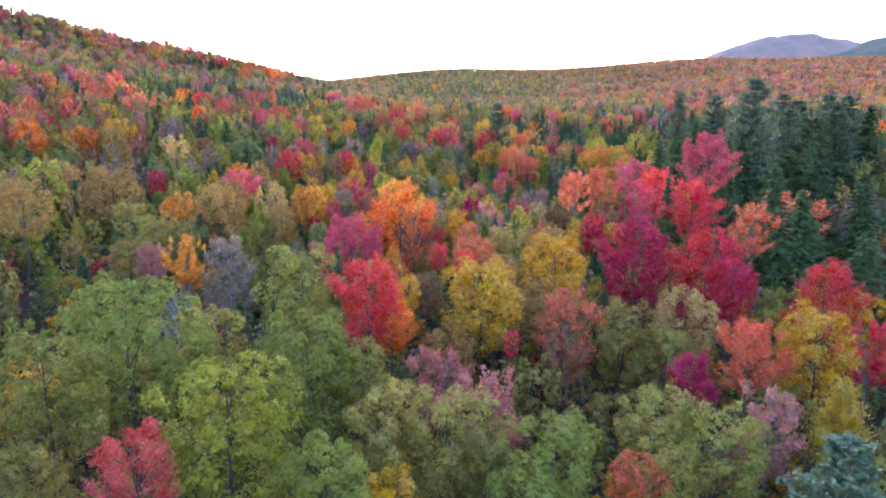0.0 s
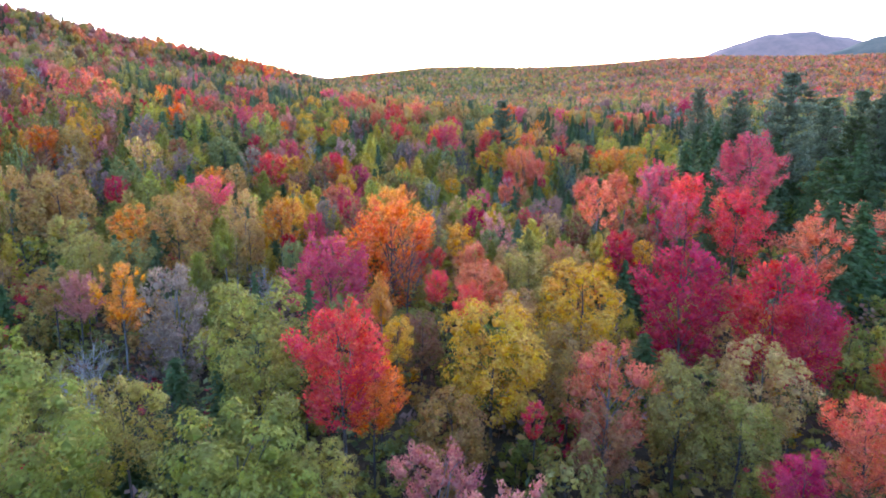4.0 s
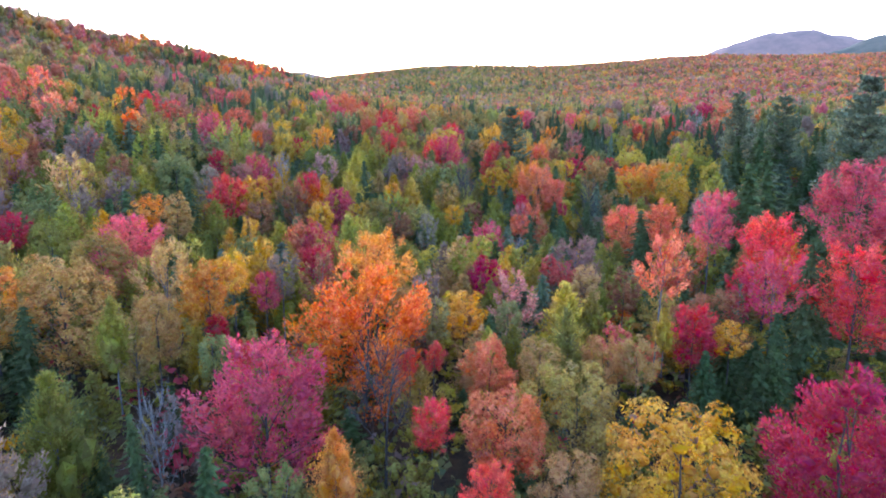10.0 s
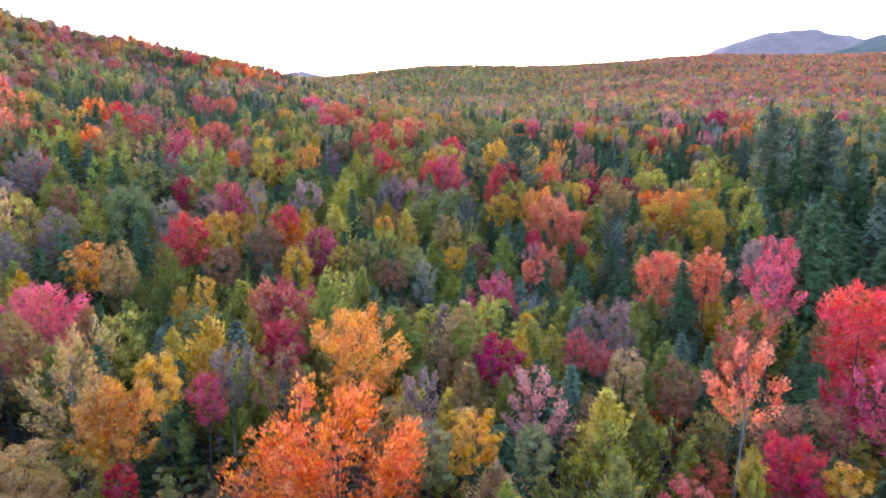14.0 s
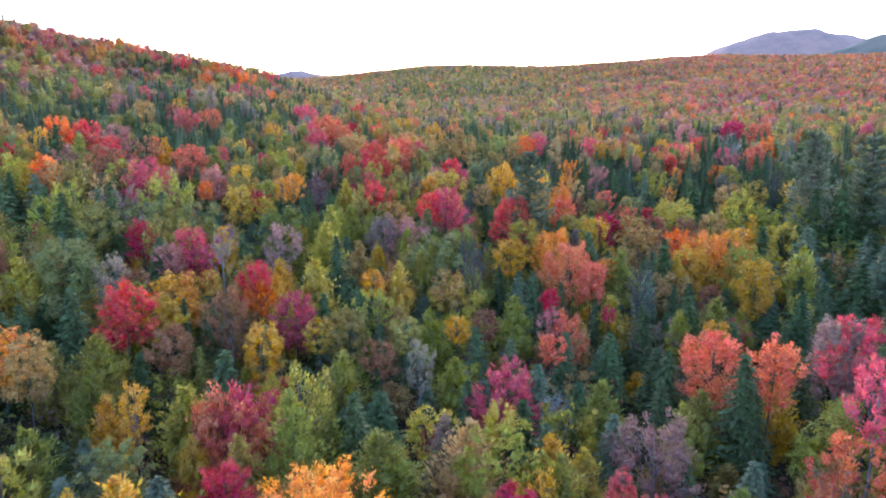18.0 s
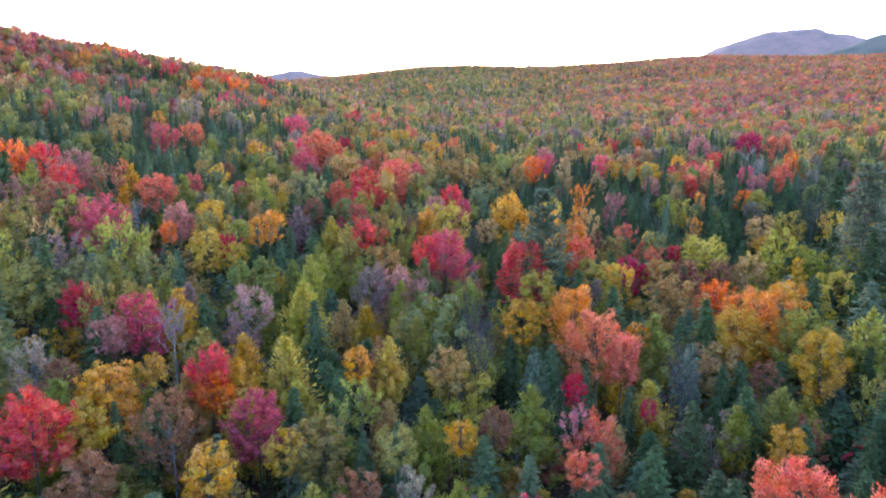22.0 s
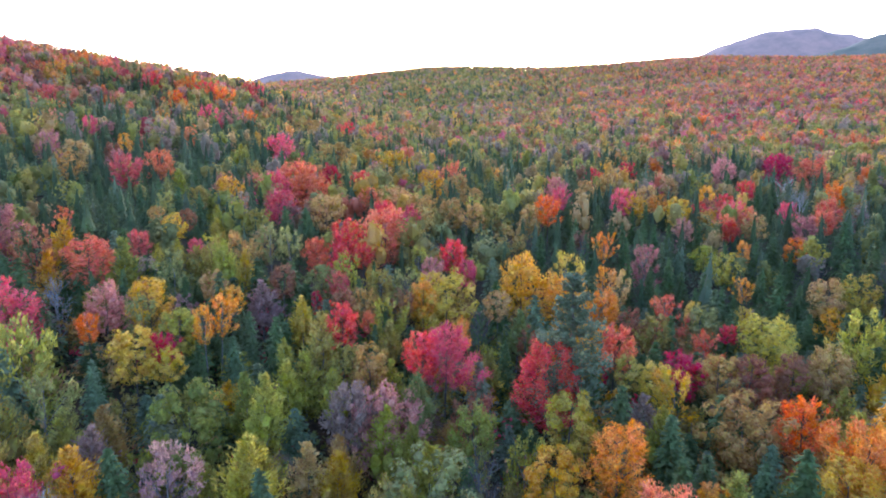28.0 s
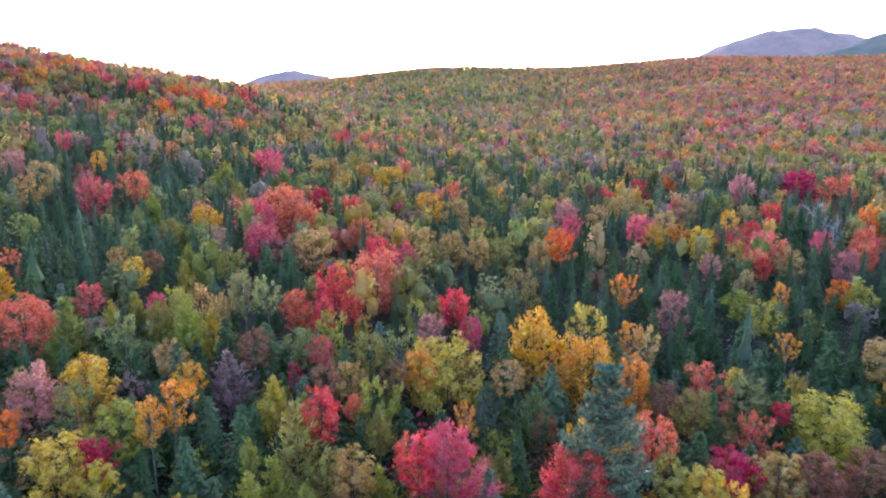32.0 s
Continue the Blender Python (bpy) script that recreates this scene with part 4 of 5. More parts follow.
grow("maple_tree", "pink", 0.6, 139.4, 10.5, 2.6)
grow("beech_tree", "ochre", -6.0, 139.6, 8.2, 1.9)
grow("maple_tree", "scarlet", -1.4, 139.7, 9.5, 1.8)
grow("hemlock_tree", "spruce", 49.1, 140.0, 12.0, 3.4)
grow("beech_tree", "olive", -7.5, 140.1, 7.7, 1.1)
grow("maple_tree", "orange", -30.7, 140.4, 7.6, 1.1)
grow("beech_tree", "lemon", 19.5, 140.5, 8.1, 1.8)
grow("maple_tree", "pink", -38.5, 140.5, 9.1, 3.3)
grow("fir_tree", "teal", -18.1, 140.9, 7.2, 2.3)
grow("hemlock_tree", "spruce", 54.0, 141.2, 12.0, 4.0)
grow("birch_tree", "lime", -13.9, 141.4, 7.6, 0.9)
grow("thin_tree", "flame", -21.1, 141.9, 9.0, 1.3)
grow("pine_tree", "pine", 58.0, 142.0, 17.9, 4.2)
grow("beech_tree", "olive", 17.6, 142.0, 7.9, 1.5)
grow("beech_tree", "lime", -23.6, 142.3, 8.3, 2.0)
grow("birch_tree", "olive", 4.8, 142.4, 7.7, 1.1)
grow("beech_tree", "russet", 29.1, 142.8, 8.3, 2.0)
grow("hemlock_tree", "spruce", 57.5, 142.9, 13.0, 4.7)
grow("beech_tree", "ochre", 26.3, 143.0, 8.3, 2.1)
grow("beech_tree", "magenta", 22.7, 143.0, 8.2, 1.9)
grow("beech_tree", "lime", 50.0, 143.3, 8.4, 2.3)
grow("fir_tree", "spruce", 14.6, 143.5, 7.0, 1.7)
grow("pine_tree", "pine", 51.0, 144.0, 18.9, 3.8)
grow("thin_tree", "sage", -27.6, 144.0, 8.1, 1.7)
grow("beech_tree", "russet", 34.0, 144.3, 8.0, 1.6)
grow("spruce_tree", "spruce", 6.5, 144.4, 7.7, 1.8)
grow("thin_tree", "flame", -20.5, 144.5, 9.0, 1.5)
grow("maple_tree", "coral", 16.8, 144.5, 9.5, 2.0)
grow("beech_tree", "straw", 37.9, 144.7, 8.4, 2.3)
grow("maple_tree", "scarlet", -9.2, 145.2, 9.0, 1.8)
grow("maple_tree", "rose", -31.6, 145.3, 8.3, 2.1)
grow("spruce_tree", "spruce", 21.3, 146.1, 7.9, 2.4)
grow("fir_tree", "teal", -20.9, 146.1, 6.9, 1.5)
grow("beech_tree", "lime", 46.3, 146.2, 8.2, 2.0)
grow("birch_tree", "olive", -4.7, 146.4, 7.8, 1.2)
grow("fir_tree", "teal", -18.3, 146.6, 7.0, 1.8)
grow("fir_tree", "teal", -6.6, 146.7, 6.8, 1.4)
grow("beech_tree", "gold", -28.0, 146.8, 8.7, 2.6)
grow("thin_tree", "flame", 2.3, 147.2, 7.7, 1.1)
grow("maple_tree", "coral", -6.9, 147.4, 7.5, 0.9)
grow("birch_tree", "lemon", -13.5, 147.9, 9.0, 1.5)
grow("bare_tree", "grey", 4.1, 148.2, 8.0, 1.5)
grow("beech_tree", "lime", 45.6, 148.8, 8.3, 2.0)
grow("young_tree", "russet", 8.9, 148.8, 6.5, 1.7)
grow("thin_tree", "coral", 27.6, 149.1, 8.1, 1.7)
grow("young_tree", "mauve", -25.9, 149.4, 6.5, 1.4)
grow("beech_tree", "gold", -21.1, 149.5, 7.8, 1.3)
grow("fir_tree", "spruce", 56.3, 149.9, 7.4, 2.8)
grow("beech_tree", "lemon", 34.8, 150.8, 9.2, 3.4)
grow("beech_tree", "russet", -9.8, 151.3, 7.9, 1.5)
grow("beech_tree", "ochre", -7.7, 151.7, 7.9, 1.6)
grow("fir_tree", "teal", -35.9, 151.9, 6.9, 1.6)
grow("spruce_tree", "spruce", -20.7, 152.1, 7.5, 1.2)
grow("beech_tree", "olive", 23.3, 152.4, 8.1, 1.8)
grow("beech_tree", "crimson", 31.3, 152.5, 7.6, 1.0)
grow("young_tree", "olive", 21.8, 152.6, 6.5, 1.4)
grow("beech_tree", "russet", -3.8, 152.7, 7.7, 1.2)
grow("fir_tree", "spruce", -26.8, 152.7, 7.0, 1.8)
grow("beech_tree", "straw", -24.0, 152.8, 7.8, 1.4)
grow("spruce_tree", "spruce", 25.2, 153.3, 7.9, 2.4)
grow("beech_tree", "russet", 21.0, 153.4, 7.9, 1.5)
grow("fir_tree", "spruce", -33.6, 153.4, 6.9, 1.6)
grow("fir_tree", "spruce", -8.7, 153.6, 6.8, 1.3)
grow("young_tree", "crimson", -13.1, 153.7, 6.5, 1.0)
grow("beech_tree", "straw", 6.5, 154.4, 7.9, 1.5)
grow("spruce_tree", "spruce", 38.5, 154.5, 7.8, 2.1)
grow("beech_tree", "flame", -1.7, 154.8, 8.1, 1.8)
grow("bare_tree", "grey", -3.3, 154.8, 8.0, 1.5)
grow("beech_tree", "sage", 29.3, 155.3, 8.4, 2.2)
grow("beech_tree", "lemon", 0.9, 155.4, 9.1, 3.3)
grow("spruce_tree", "spruce", 33.2, 155.6, 7.7, 1.8)
grow("maple_tree", "flame", 18.6, 156.2, 8.4, 2.3)
grow("beech_tree", "russet", -17.3, 156.3, 8.1, 1.8)
grow("maple_tree", "scarlet", -51.1, 156.4, 8.2, 2.0)
grow("maple_tree", "brick", -11.2, 156.5, 7.7, 1.3)
grow("fir_tree", "spruce", 55.2, 156.6, 7.5, 3.1)
grow("beech_tree", "coral", -38.7, 156.6, 8.6, 2.6)
grow("beech_tree", "olive", -6.5, 157.0, 8.1, 1.8)
grow("fir_tree", "spruce", 42.6, 157.0, 7.1, 2.2)
grow("thin_tree", "coral", 25.8, 157.1, 8.7, 2.7)
grow("beech_tree", "sage", -13.2, 157.2, 8.1, 1.8)
grow("beech_tree", "lemon", 35.4, 157.7, 7.6, 1.1)
grow("pine_tree", "pine", 80.0, 158.0, 15.5, 5.0)
grow("maple_tree", "gold", 14.7, 158.1, 9.2, 3.5)
grow("beech_tree", "lemon", 29.5, 158.3, 7.7, 1.2)
grow("young_tree", "mauve", -33.4, 158.5, 6.5, 1.5)
grow("spruce_tree", "spruce", 38.0, 158.8, 7.9, 2.4)
grow("beech_tree", "olive", -27.6, 159.7, 7.8, 1.4)
grow("birch_tree", "lemon", -22.5, 159.7, 9.0, 1.6)
grow("birch_tree", "lime", -25.0, 160.0, 10.0, 1.8)
grow("birch_tree", "lime", -33.3, 161.4, 7.6, 1.0)
grow("spruce_tree", "spruce", -7.7, 161.7, 7.5, 1.4)
grow("maple_tree", "rose", -52.3, 161.8, 9.1, 3.3)
grow("maple_tree", "gold", 9.9, 162.0, 9.2, 3.4)
grow("beech_tree", "lemon", 51.4, 162.4, 8.5, 2.3)
grow("maple_tree", "pink", 3.4, 162.5, 7.9, 1.5)
grow("maple_tree", "rose", -0.7, 162.6, 7.9, 1.4)
grow("beech_tree", "straw", 47.9, 162.9, 8.5, 2.3)
grow("maple_tree", "brick", -36.1, 163.1, 7.8, 1.4)
grow("spruce_tree", "spruce", 31.8, 163.5, 7.7, 1.8)
grow("spruce_tree", "spruce", 27.2, 163.7, 7.7, 1.9)
grow("fir_tree", "spruce", 36.8, 163.8, 7.0, 1.8)
grow("maple_tree", "pink", -29.5, 163.8, 7.5, 0.9)
grow("bare_tree", "grey", 55.9, 163.9, 10.0, 2.4)
grow("birch_tree", "lime", -31.9, 163.9, 7.7, 1.1)
grow("maple_tree", "scarlet", -12.2, 164.5, 7.9, 1.5)
grow("spruce_tree", "spruce", 45.1, 164.5, 7.7, 1.9)
grow("thin_tree", "straw", 22.5, 165.0, 8.1, 1.8)
grow("spruce_tree", "pine", 6.7, 165.0, 8.0, 2.5)
grow("thin_tree", "flame", 20.7, 165.5, 8.0, 1.6)
grow("maple_tree", "coral", -15.2, 165.7, 8.2, 1.9)
grow("fir_tree", "spruce", -22.4, 166.1, 6.9, 1.6)
grow("maple_tree", "orange", -63.7, 166.2, 8.7, 2.6)
grow("thin_tree", "lime", -2.4, 166.3, 7.9, 1.5)
grow("fir_tree", "teal", 36.3, 166.5, 7.0, 1.9)
grow("maple_tree", "scarlet", -9.5, 166.5, 7.8, 1.4)
grow("fir_tree", "teal", 48.9, 166.5, 7.1, 2.0)
grow("thin_tree", "flame", 39.2, 166.6, 7.8, 1.3)
grow("thin_tree", "lemon", 16.1, 166.9, 8.6, 2.5)
grow("thin_tree", "sage", -18.7, 167.0, 9.0, 1.5)
grow("hemlock_tree", "spruce", 52.8, 167.8, 9.3, 2.8)
grow("thin_tree", "sage", -21.6, 168.1, 9.0, 2.1)
grow("maple_tree", "scarlet", -60.5, 168.1, 8.6, 2.6)
grow("fir_tree", "spruce", 45.0, 168.6, 7.1, 2.0)
grow("maple_tree", "scarlet", -11.7, 169.1, 10.0, 2.1)
grow("maple_tree", "scarlet", 2.0, 169.4, 8.2, 1.9)
grow("fir_tree", "spruce", 32.7, 170.2, 7.1, 2.1)
grow("spruce_tree", "spruce", 43.3, 170.3, 7.8, 2.0)
grow("spruce_tree", "spruce", 35.7, 170.8, 7.7, 1.9)
grow("fir_tree", "spruce", 28.6, 170.9, 7.1, 2.0)
grow("spruce_tree", "spruce", 25.8, 171.7, 7.7, 1.9)
grow("beech_tree", "gold", -35.4, 172.4, 7.9, 1.6)
grow("hemlock_tree", "spruce", 59.7, 172.7, 9.4, 3.0)
grow("hemlock_tree", "spruce", 64.4, 172.8, 12.0, 4.7)
grow("spruce_tree", "spruce", 32.1, 173.0, 7.8, 2.0)
grow("beech_tree", "lemon", 39.7, 173.5, 8.2, 2.0)
grow("fir_tree", "spruce", -49.1, 173.7, 7.0, 1.7)
grow("thin_tree", "rose", 28.7, 174.4, 8.6, 2.5)
grow("bare_tree", "grey", 19.7, 174.6, 8.0, 1.5)
grow("maple_tree", "coral", -7.5, 174.7, 10.0, 3.4)
grow("birch_tree", "lemon", -30.7, 174.9, 8.0, 1.4)
grow("young_tree", "coral", -51.8, 175.2, 6.5, 1.5)
grow("spruce_tree", "spruce", -45.3, 175.3, 8.0, 2.5)
grow("beech_tree", "ochre", 10.5, 176.1, 8.5, 2.4)
grow("spruce_tree", "spruce", -43.0, 176.3, 7.8, 2.1)
grow("spruce_tree", "spruce", -49.0, 176.5, 7.8, 2.2)
grow("beech_tree", "russet", -35.2, 176.5, 7.8, 1.4)
grow("beech_tree", "ochre", -39.6, 176.7, 7.7, 1.2)
grow("beech_tree", "lime", 38.4, 177.3, 8.1, 1.8)
grow("spruce_tree", "spruce", 14.4, 177.4, 7.8, 2.0)
grow("beech_tree", "lime", 53.9, 177.7, 8.1, 1.8)
grow("beech_tree", "olive", -25.9, 178.4, 8.1, 1.8)
grow("hemlock_tree", "spruce", 73.7, 179.0, 9.5, 3.1)
grow("spruce_tree", "spruce", 51.8, 179.2, 7.7, 1.9)
grow("thin_tree", "flame", 24.5, 179.7, 8.1, 1.7)
grow("spruce_tree", "spruce", 21.7, 179.7, 7.7, 1.8)
grow("thin_tree", "flame", 45.2, 179.8, 7.8, 1.4)
grow("beech_tree", "orange", 52.8, 179.8, 8.0, 1.7)
grow("spruce_tree", "spruce", 30.7, 180.0, 7.7, 1.8)
grow("fir_tree", "teal", 33.3, 180.9, 7.0, 1.8)
grow("fir_tree", "spruce", 48.0, 181.7, 7.1, 2.0)
grow("fir_tree", "spruce", 43.5, 181.7, 7.0, 1.8)
grow("fir_tree", "teal", 20.0, 181.8, 7.0, 1.8)
grow("fir_tree", "spruce", 28.4, 182.0, 7.0, 1.9)
grow("hemlock_tree", "spruce", 61.8, 182.0, 9.5, 3.2)
grow("birch_tree", "lime", -33.2, 182.7, 8.0, 1.5)
grow("fir_tree", "teal", 50.9, 182.8, 7.4, 3.0)
grow("maple_tree", "pink", -4.7, 183.7, 8.4, 2.2)
grow("spruce_tree", "spruce", 46.8, 183.9, 7.7, 1.8)
grow("fir_tree", "teal", -20.1, 184.9, 7.4, 2.8)
grow("fir_tree", "teal", -23.1, 185.5, 7.4, 2.9)
grow("maple_tree", "scarlet", -7.9, 185.9, 8.5, 2.4)
grow("thin_tree", "grey", -30.1, 186.0, 9.0, 1.7)
grow("spruce_tree", "spruce", 24.5, 187.0, 7.7, 1.9)
grow("fir_tree", "teal", 53.5, 187.4, 7.1, 2.1)
grow("spruce_tree", "spruce", 29.4, 187.4, 7.7, 1.9)
grow("spruce_tree", "spruce", 34.6, 187.8, 7.7, 1.9)
grow("spruce_tree", "teal", -37.5, 188.0, 7.8, 2.1)
grow("beech_tree", "ochre", 14.5, 188.0, 8.5, 2.3)
grow("spruce_tree", "spruce", 41.7, 188.2, 7.7, 1.9)
grow("beech_tree", "ochre", 6.1, 188.7, 8.3, 2.1)
grow("beech_tree", "olive", 8.9, 188.7, 8.5, 2.4)
grow("beech_tree", "straw", -17.9, 188.8, 8.8, 2.8)
grow("maple_tree", "scarlet", 47.4, 189.2, 7.8, 1.4)
grow("maple_tree", "rose", 39.7, 189.4, 8.0, 1.6)
grow("fir_tree", "teal", 22.5, 189.6, 7.0, 1.9)
grow("maple_tree", "orange", 17.7, 189.8, 10.0, 2.1)
grow("maple_tree", "rose", 59.9, 190.2, 8.3, 2.0)
grow("maple_tree", "pink", -25.9, 190.4, 8.4, 2.3)
grow("beech_tree", "ochre", 2.1, 190.4, 8.5, 2.4)
grow("fir_tree", "spruce", 27.9, 190.5, 7.0, 1.9)
grow("fir_tree", "spruce", 38.0, 190.8, 7.0, 1.9)
grow("beech_tree", "ochre", -2.8, 191.1, 8.7, 2.8)
grow("fir_tree", "teal", 33.5, 191.4, 7.1, 2.0)
grow("beech_tree", "straw", 52.4, 191.9, 8.2, 1.9)
grow("maple_tree", "coral", 47.4, 191.9, 8.2, 1.9)
grow("beech_tree", "olive", -39.1, 192.2, 8.1, 1.8)
grow("fir_tree", "teal", -49.6, 193.9, 7.2, 2.3)
grow("fir_tree", "teal", -43.1, 194.2, 7.3, 2.5)
grow("maple_tree", "coral", 65.7, 194.8, 8.2, 1.9)
grow("maple_tree", "coral", 52.4, 195.5, 8.5, 2.3)
grow("beech_tree", "straw", -7.3, 196.9, 8.9, 2.9)
grow("spruce_tree", "spruce", -60.5, 196.9, 7.7, 1.9)
grow("maple_tree", "coral", -11.7, 197.4, 8.2, 2.0)
grow("spruce_tree", "spruce", -30.4, 197.6, 7.7, 1.9)
grow("maple_tree", "gold", -36.3, 198.5, 8.7, 2.7)
grow("fir_tree", "teal", -48.3, 199.0, 7.2, 2.4)
grow("fir_tree", "spruce", 22.9, 199.0, 7.0, 1.9)
grow("maple_tree", "pink", 51.7, 199.3, 8.7, 2.7)
grow("beech_tree", "sage", 16.5, 199.4, 8.3, 2.1)
grow("fir_tree", "spruce", 34.1, 199.8, 7.0, 1.9)
grow("spruce_tree", "spruce", 36.8, 199.9, 7.7, 1.9)
grow("fir_tree", "spruce", 28.5, 199.9, 7.0, 1.9)
grow("spruce_tree", "spruce", 31.2, 200.0, 7.8, 2.0)
grow("spruce_tree", "spruce", 25.9, 200.6, 7.7, 1.9)
grow("hemlock_tree", "pine", -67.7, 202.1, 9.1, 2.5)
grow("birch_tree", "sage", -48.2, 202.3, 8.1, 1.6)
grow("beech_tree", "gold", 43.3, 202.5, 8.5, 2.4)
grow("beech_tree", "ochre", 6.3, 202.7, 8.1, 1.8)
grow("maple_tree", "scarlet", 47.7, 203.3, 7.7, 1.3)
grow("maple_tree", "pink", 63.8, 203.6, 8.0, 1.7)
grow("maple_tree", "coral", 71.3, 203.7, 8.6, 2.5)
grow("beech_tree", "gold", 36.2, 204.1, 8.1, 1.8)
grow("beech_tree", "russet", 49.7, 204.9, 8.1, 1.8)
grow("maple_tree", "pink", -30.0, 205.1, 9.1, 3.2)
grow("beech_tree", "flame", 40.7, 206.1, 8.0, 1.7)
grow("maple_tree", "coral", -22.1, 206.4, 8.7, 2.6)
grow("maple_tree", "pink", 22.8, 207.0, 8.2, 1.9)
grow("beech_tree", "ochre", -68.9, 207.3, 8.7, 2.6)
grow("spruce_tree", "spruce", -45.2, 207.8, 8.0, 2.5)
grow("fir_tree", "teal", -64.3, 208.3, 7.2, 2.2)
grow("maple_tree", "pink", 35.2, 208.9, 8.4, 2.3)
grow("bare_tree", "grey", 69.5, 209.4, 9.0, 2.4)
grow("maple_tree", "scarlet", 54.8, 209.5, 8.2, 1.9)
grow("fir_tree", "spruce", -55.5, 209.5, 7.1, 2.1)
grow("maple_tree", "coral", -25.7, 210.4, 10.3, 5.0)
grow("birch_tree", "lime", -49.4, 211.2, 8.4, 2.1)
grow("fir_tree", "teal", -42.2, 211.2, 7.3, 2.7)
grow("maple_tree", "brick", -59.6, 211.6, 8.8, 2.9)
grow("maple_tree", "scarlet", -15.2, 213.0, 8.6, 2.6)
grow("fir_tree", "teal", -47.5, 213.4, 7.3, 2.6)
grow("spruce_tree", "spruce", 61.0, 214.4, 8.1, 3.0)
grow("beech_tree", "ochre", 3.7, 214.7, 8.6, 2.5)
grow("beech_tree", "straw", 41.7, 215.0, 8.4, 2.3)
grow("hemlock_tree", "spruce", 63.8, 215.2, 9.2, 2.7)
grow("beech_tree", "sage", -12.7, 216.2, 9.3, 3.6)
grow("beech_tree", "straw", 29.8, 216.8, 8.5, 2.3)
grow("hemlock_tree", "pine", 71.0, 217.3, 9.6, 3.4)
grow("spruce_tree", "spruce", -20.7, 217.6, 7.8, 2.0)
grow("hemlock_tree", "spruce", 68.1, 217.8, 9.6, 3.4)
grow("maple_tree", "rose", 23.7, 217.9, 8.4, 2.2)
grow("thin_tree", "rose", -64.4, 217.9, 8.4, 2.3)
grow("maple_tree", "orange", 80.8, 218.0, 9.0, 3.2)
grow("beech_tree", "gold", 54.8, 218.8, 8.3, 2.0)
grow("beech_tree", "straw", -72.7, 218.9, 8.9, 3.0)
grow("bare_tree", "grey", 71.5, 219.3, 10.0, 3.5)
grow("hemlock_tree", "spruce", -4.6, 219.5, 8.8, 1.8)
grow("fir_tree", "spruce", -69.4, 221.5, 7.1, 2.1)
grow("beech_tree", "gold", -1.9, 221.6, 8.8, 2.9)
grow("maple_tree", "coral", -57.4, 222.4, 8.7, 2.8)
grow("maple_tree", "crimson", -22.5, 222.4, 8.5, 2.4)
grow("fir_tree", "spruce", -48.1, 223.8, 7.5, 3.1)
grow("beech_tree", "russet", -68.0, 224.3, 8.4, 2.3)
grow("thin_tree", "rose", -81.3, 224.4, 8.7, 2.7)
grow("hemlock_tree", "spruce", 78.4, 225.5, 9.3, 2.9)
grow("maple_tree", "scarlet", 67.2, 226.4, 8.3, 2.0)
grow("beech_tree", "straw", 49.9, 227.2, 8.6, 2.5)
grow("hemlock_tree", "spruce", -19.8, 227.5, 8.8, 1.8)
grow("beech_tree", "ochre", 37.1, 228.0, 8.6, 2.5)
grow("birch_tree", "olive", -39.5, 228.0, 8.7, 2.4)
grow("beech_tree", "straw", -13.2, 232.0, 8.8, 2.9)
grow("hemlock_tree", "spruce", 66.1, 233.8, 9.1, 2.5)
grow("hemlock_tree", "pine", -51.7, 236.8, 9.1, 2.3)
grow("beech_tree", "olive", 62.0, 236.8, 8.3, 2.0)
grow("beech_tree", "flame", -71.6, 237.9, 8.2, 2.0)
grow("maple_tree", "coral", 3.3, 240.4, 8.9, 3.0)
grow("spruce_tree", "spruce", 63.4, 241.3, 7.7, 1.8)
grow("beech_tree", "flame", 13.3, 242.1, 7.9, 1.5)
grow("maple_tree", "crimson", 37.6, 242.8, 8.2, 2.0)
grow("beech_tree", "gold", -91.8, 243.4, 7.8, 1.4)
grow("spruce_tree", "spruce", 57.1, 246.1, 7.9, 2.3)
grow("birch_tree", "lime", -48.4, 247.5, 9.1, 2.9)
grow("maple_tree", "coral", 93.1, 247.7, 10.0, 4.7)
grow("fir_tree", "teal", -82.3, 250.6, 7.3, 2.5)
grow("maple_tree", "pink", -37.5, 251.7, 8.7, 2.7)
grow("fir_tree", "teal", -93.3, 252.2, 7.3, 2.6)
grow("fir_tree", "teal", -55.0, 253.1, 7.2, 2.4)
grow("maple_tree", "pink", -87.9, 253.7, 8.3, 2.1)
grow("spruce_tree", "spruce", -79.2, 254.8, 8.0, 2.6)
grow("maple_tree", "rose", 73.7, 255.5, 9.2, 3.4)
grow("maple_tree", "crimson", 49.0, 256.1, 8.5, 2.5)
grow("maple_tree", "magenta", 90.0, 257.1, 9.9, 4.5)
grow("thin_tree", "mauve", -71.0, 257.5, 10.0, 4.6)
grow("spruce_tree", "spruce", -72.5, 257.6, 8.0, 2.7)
grow("beech_tree", "ochre", -27.1, 261.3, 10.0, 4.6)
grow("beech_tree", "gold", -11.8, 262.4, 10.0, 4.6)
grow("spruce_tree", "spruce", -39.3, 265.5, 7.8, 2.1)
grow("maple_tree", "magenta", 91.2, 265.6, 8.5, 2.4)
grow("maple_tree", "pink", -42.6, 266.5, 9.4, 3.7)
grow("fir_tree", "teal", -64.1, 267.6, 7.5, 3.0)
grow("spruce_tree", "spruce", 30.8, 269.9, 8.0, 2.5)
grow("spruce_tree", "spruce", 52.0, 275.5, 8.2, 3.0)
grow("fir_tree", "spruce", 10.3, 277.1, 7.4, 2.8)
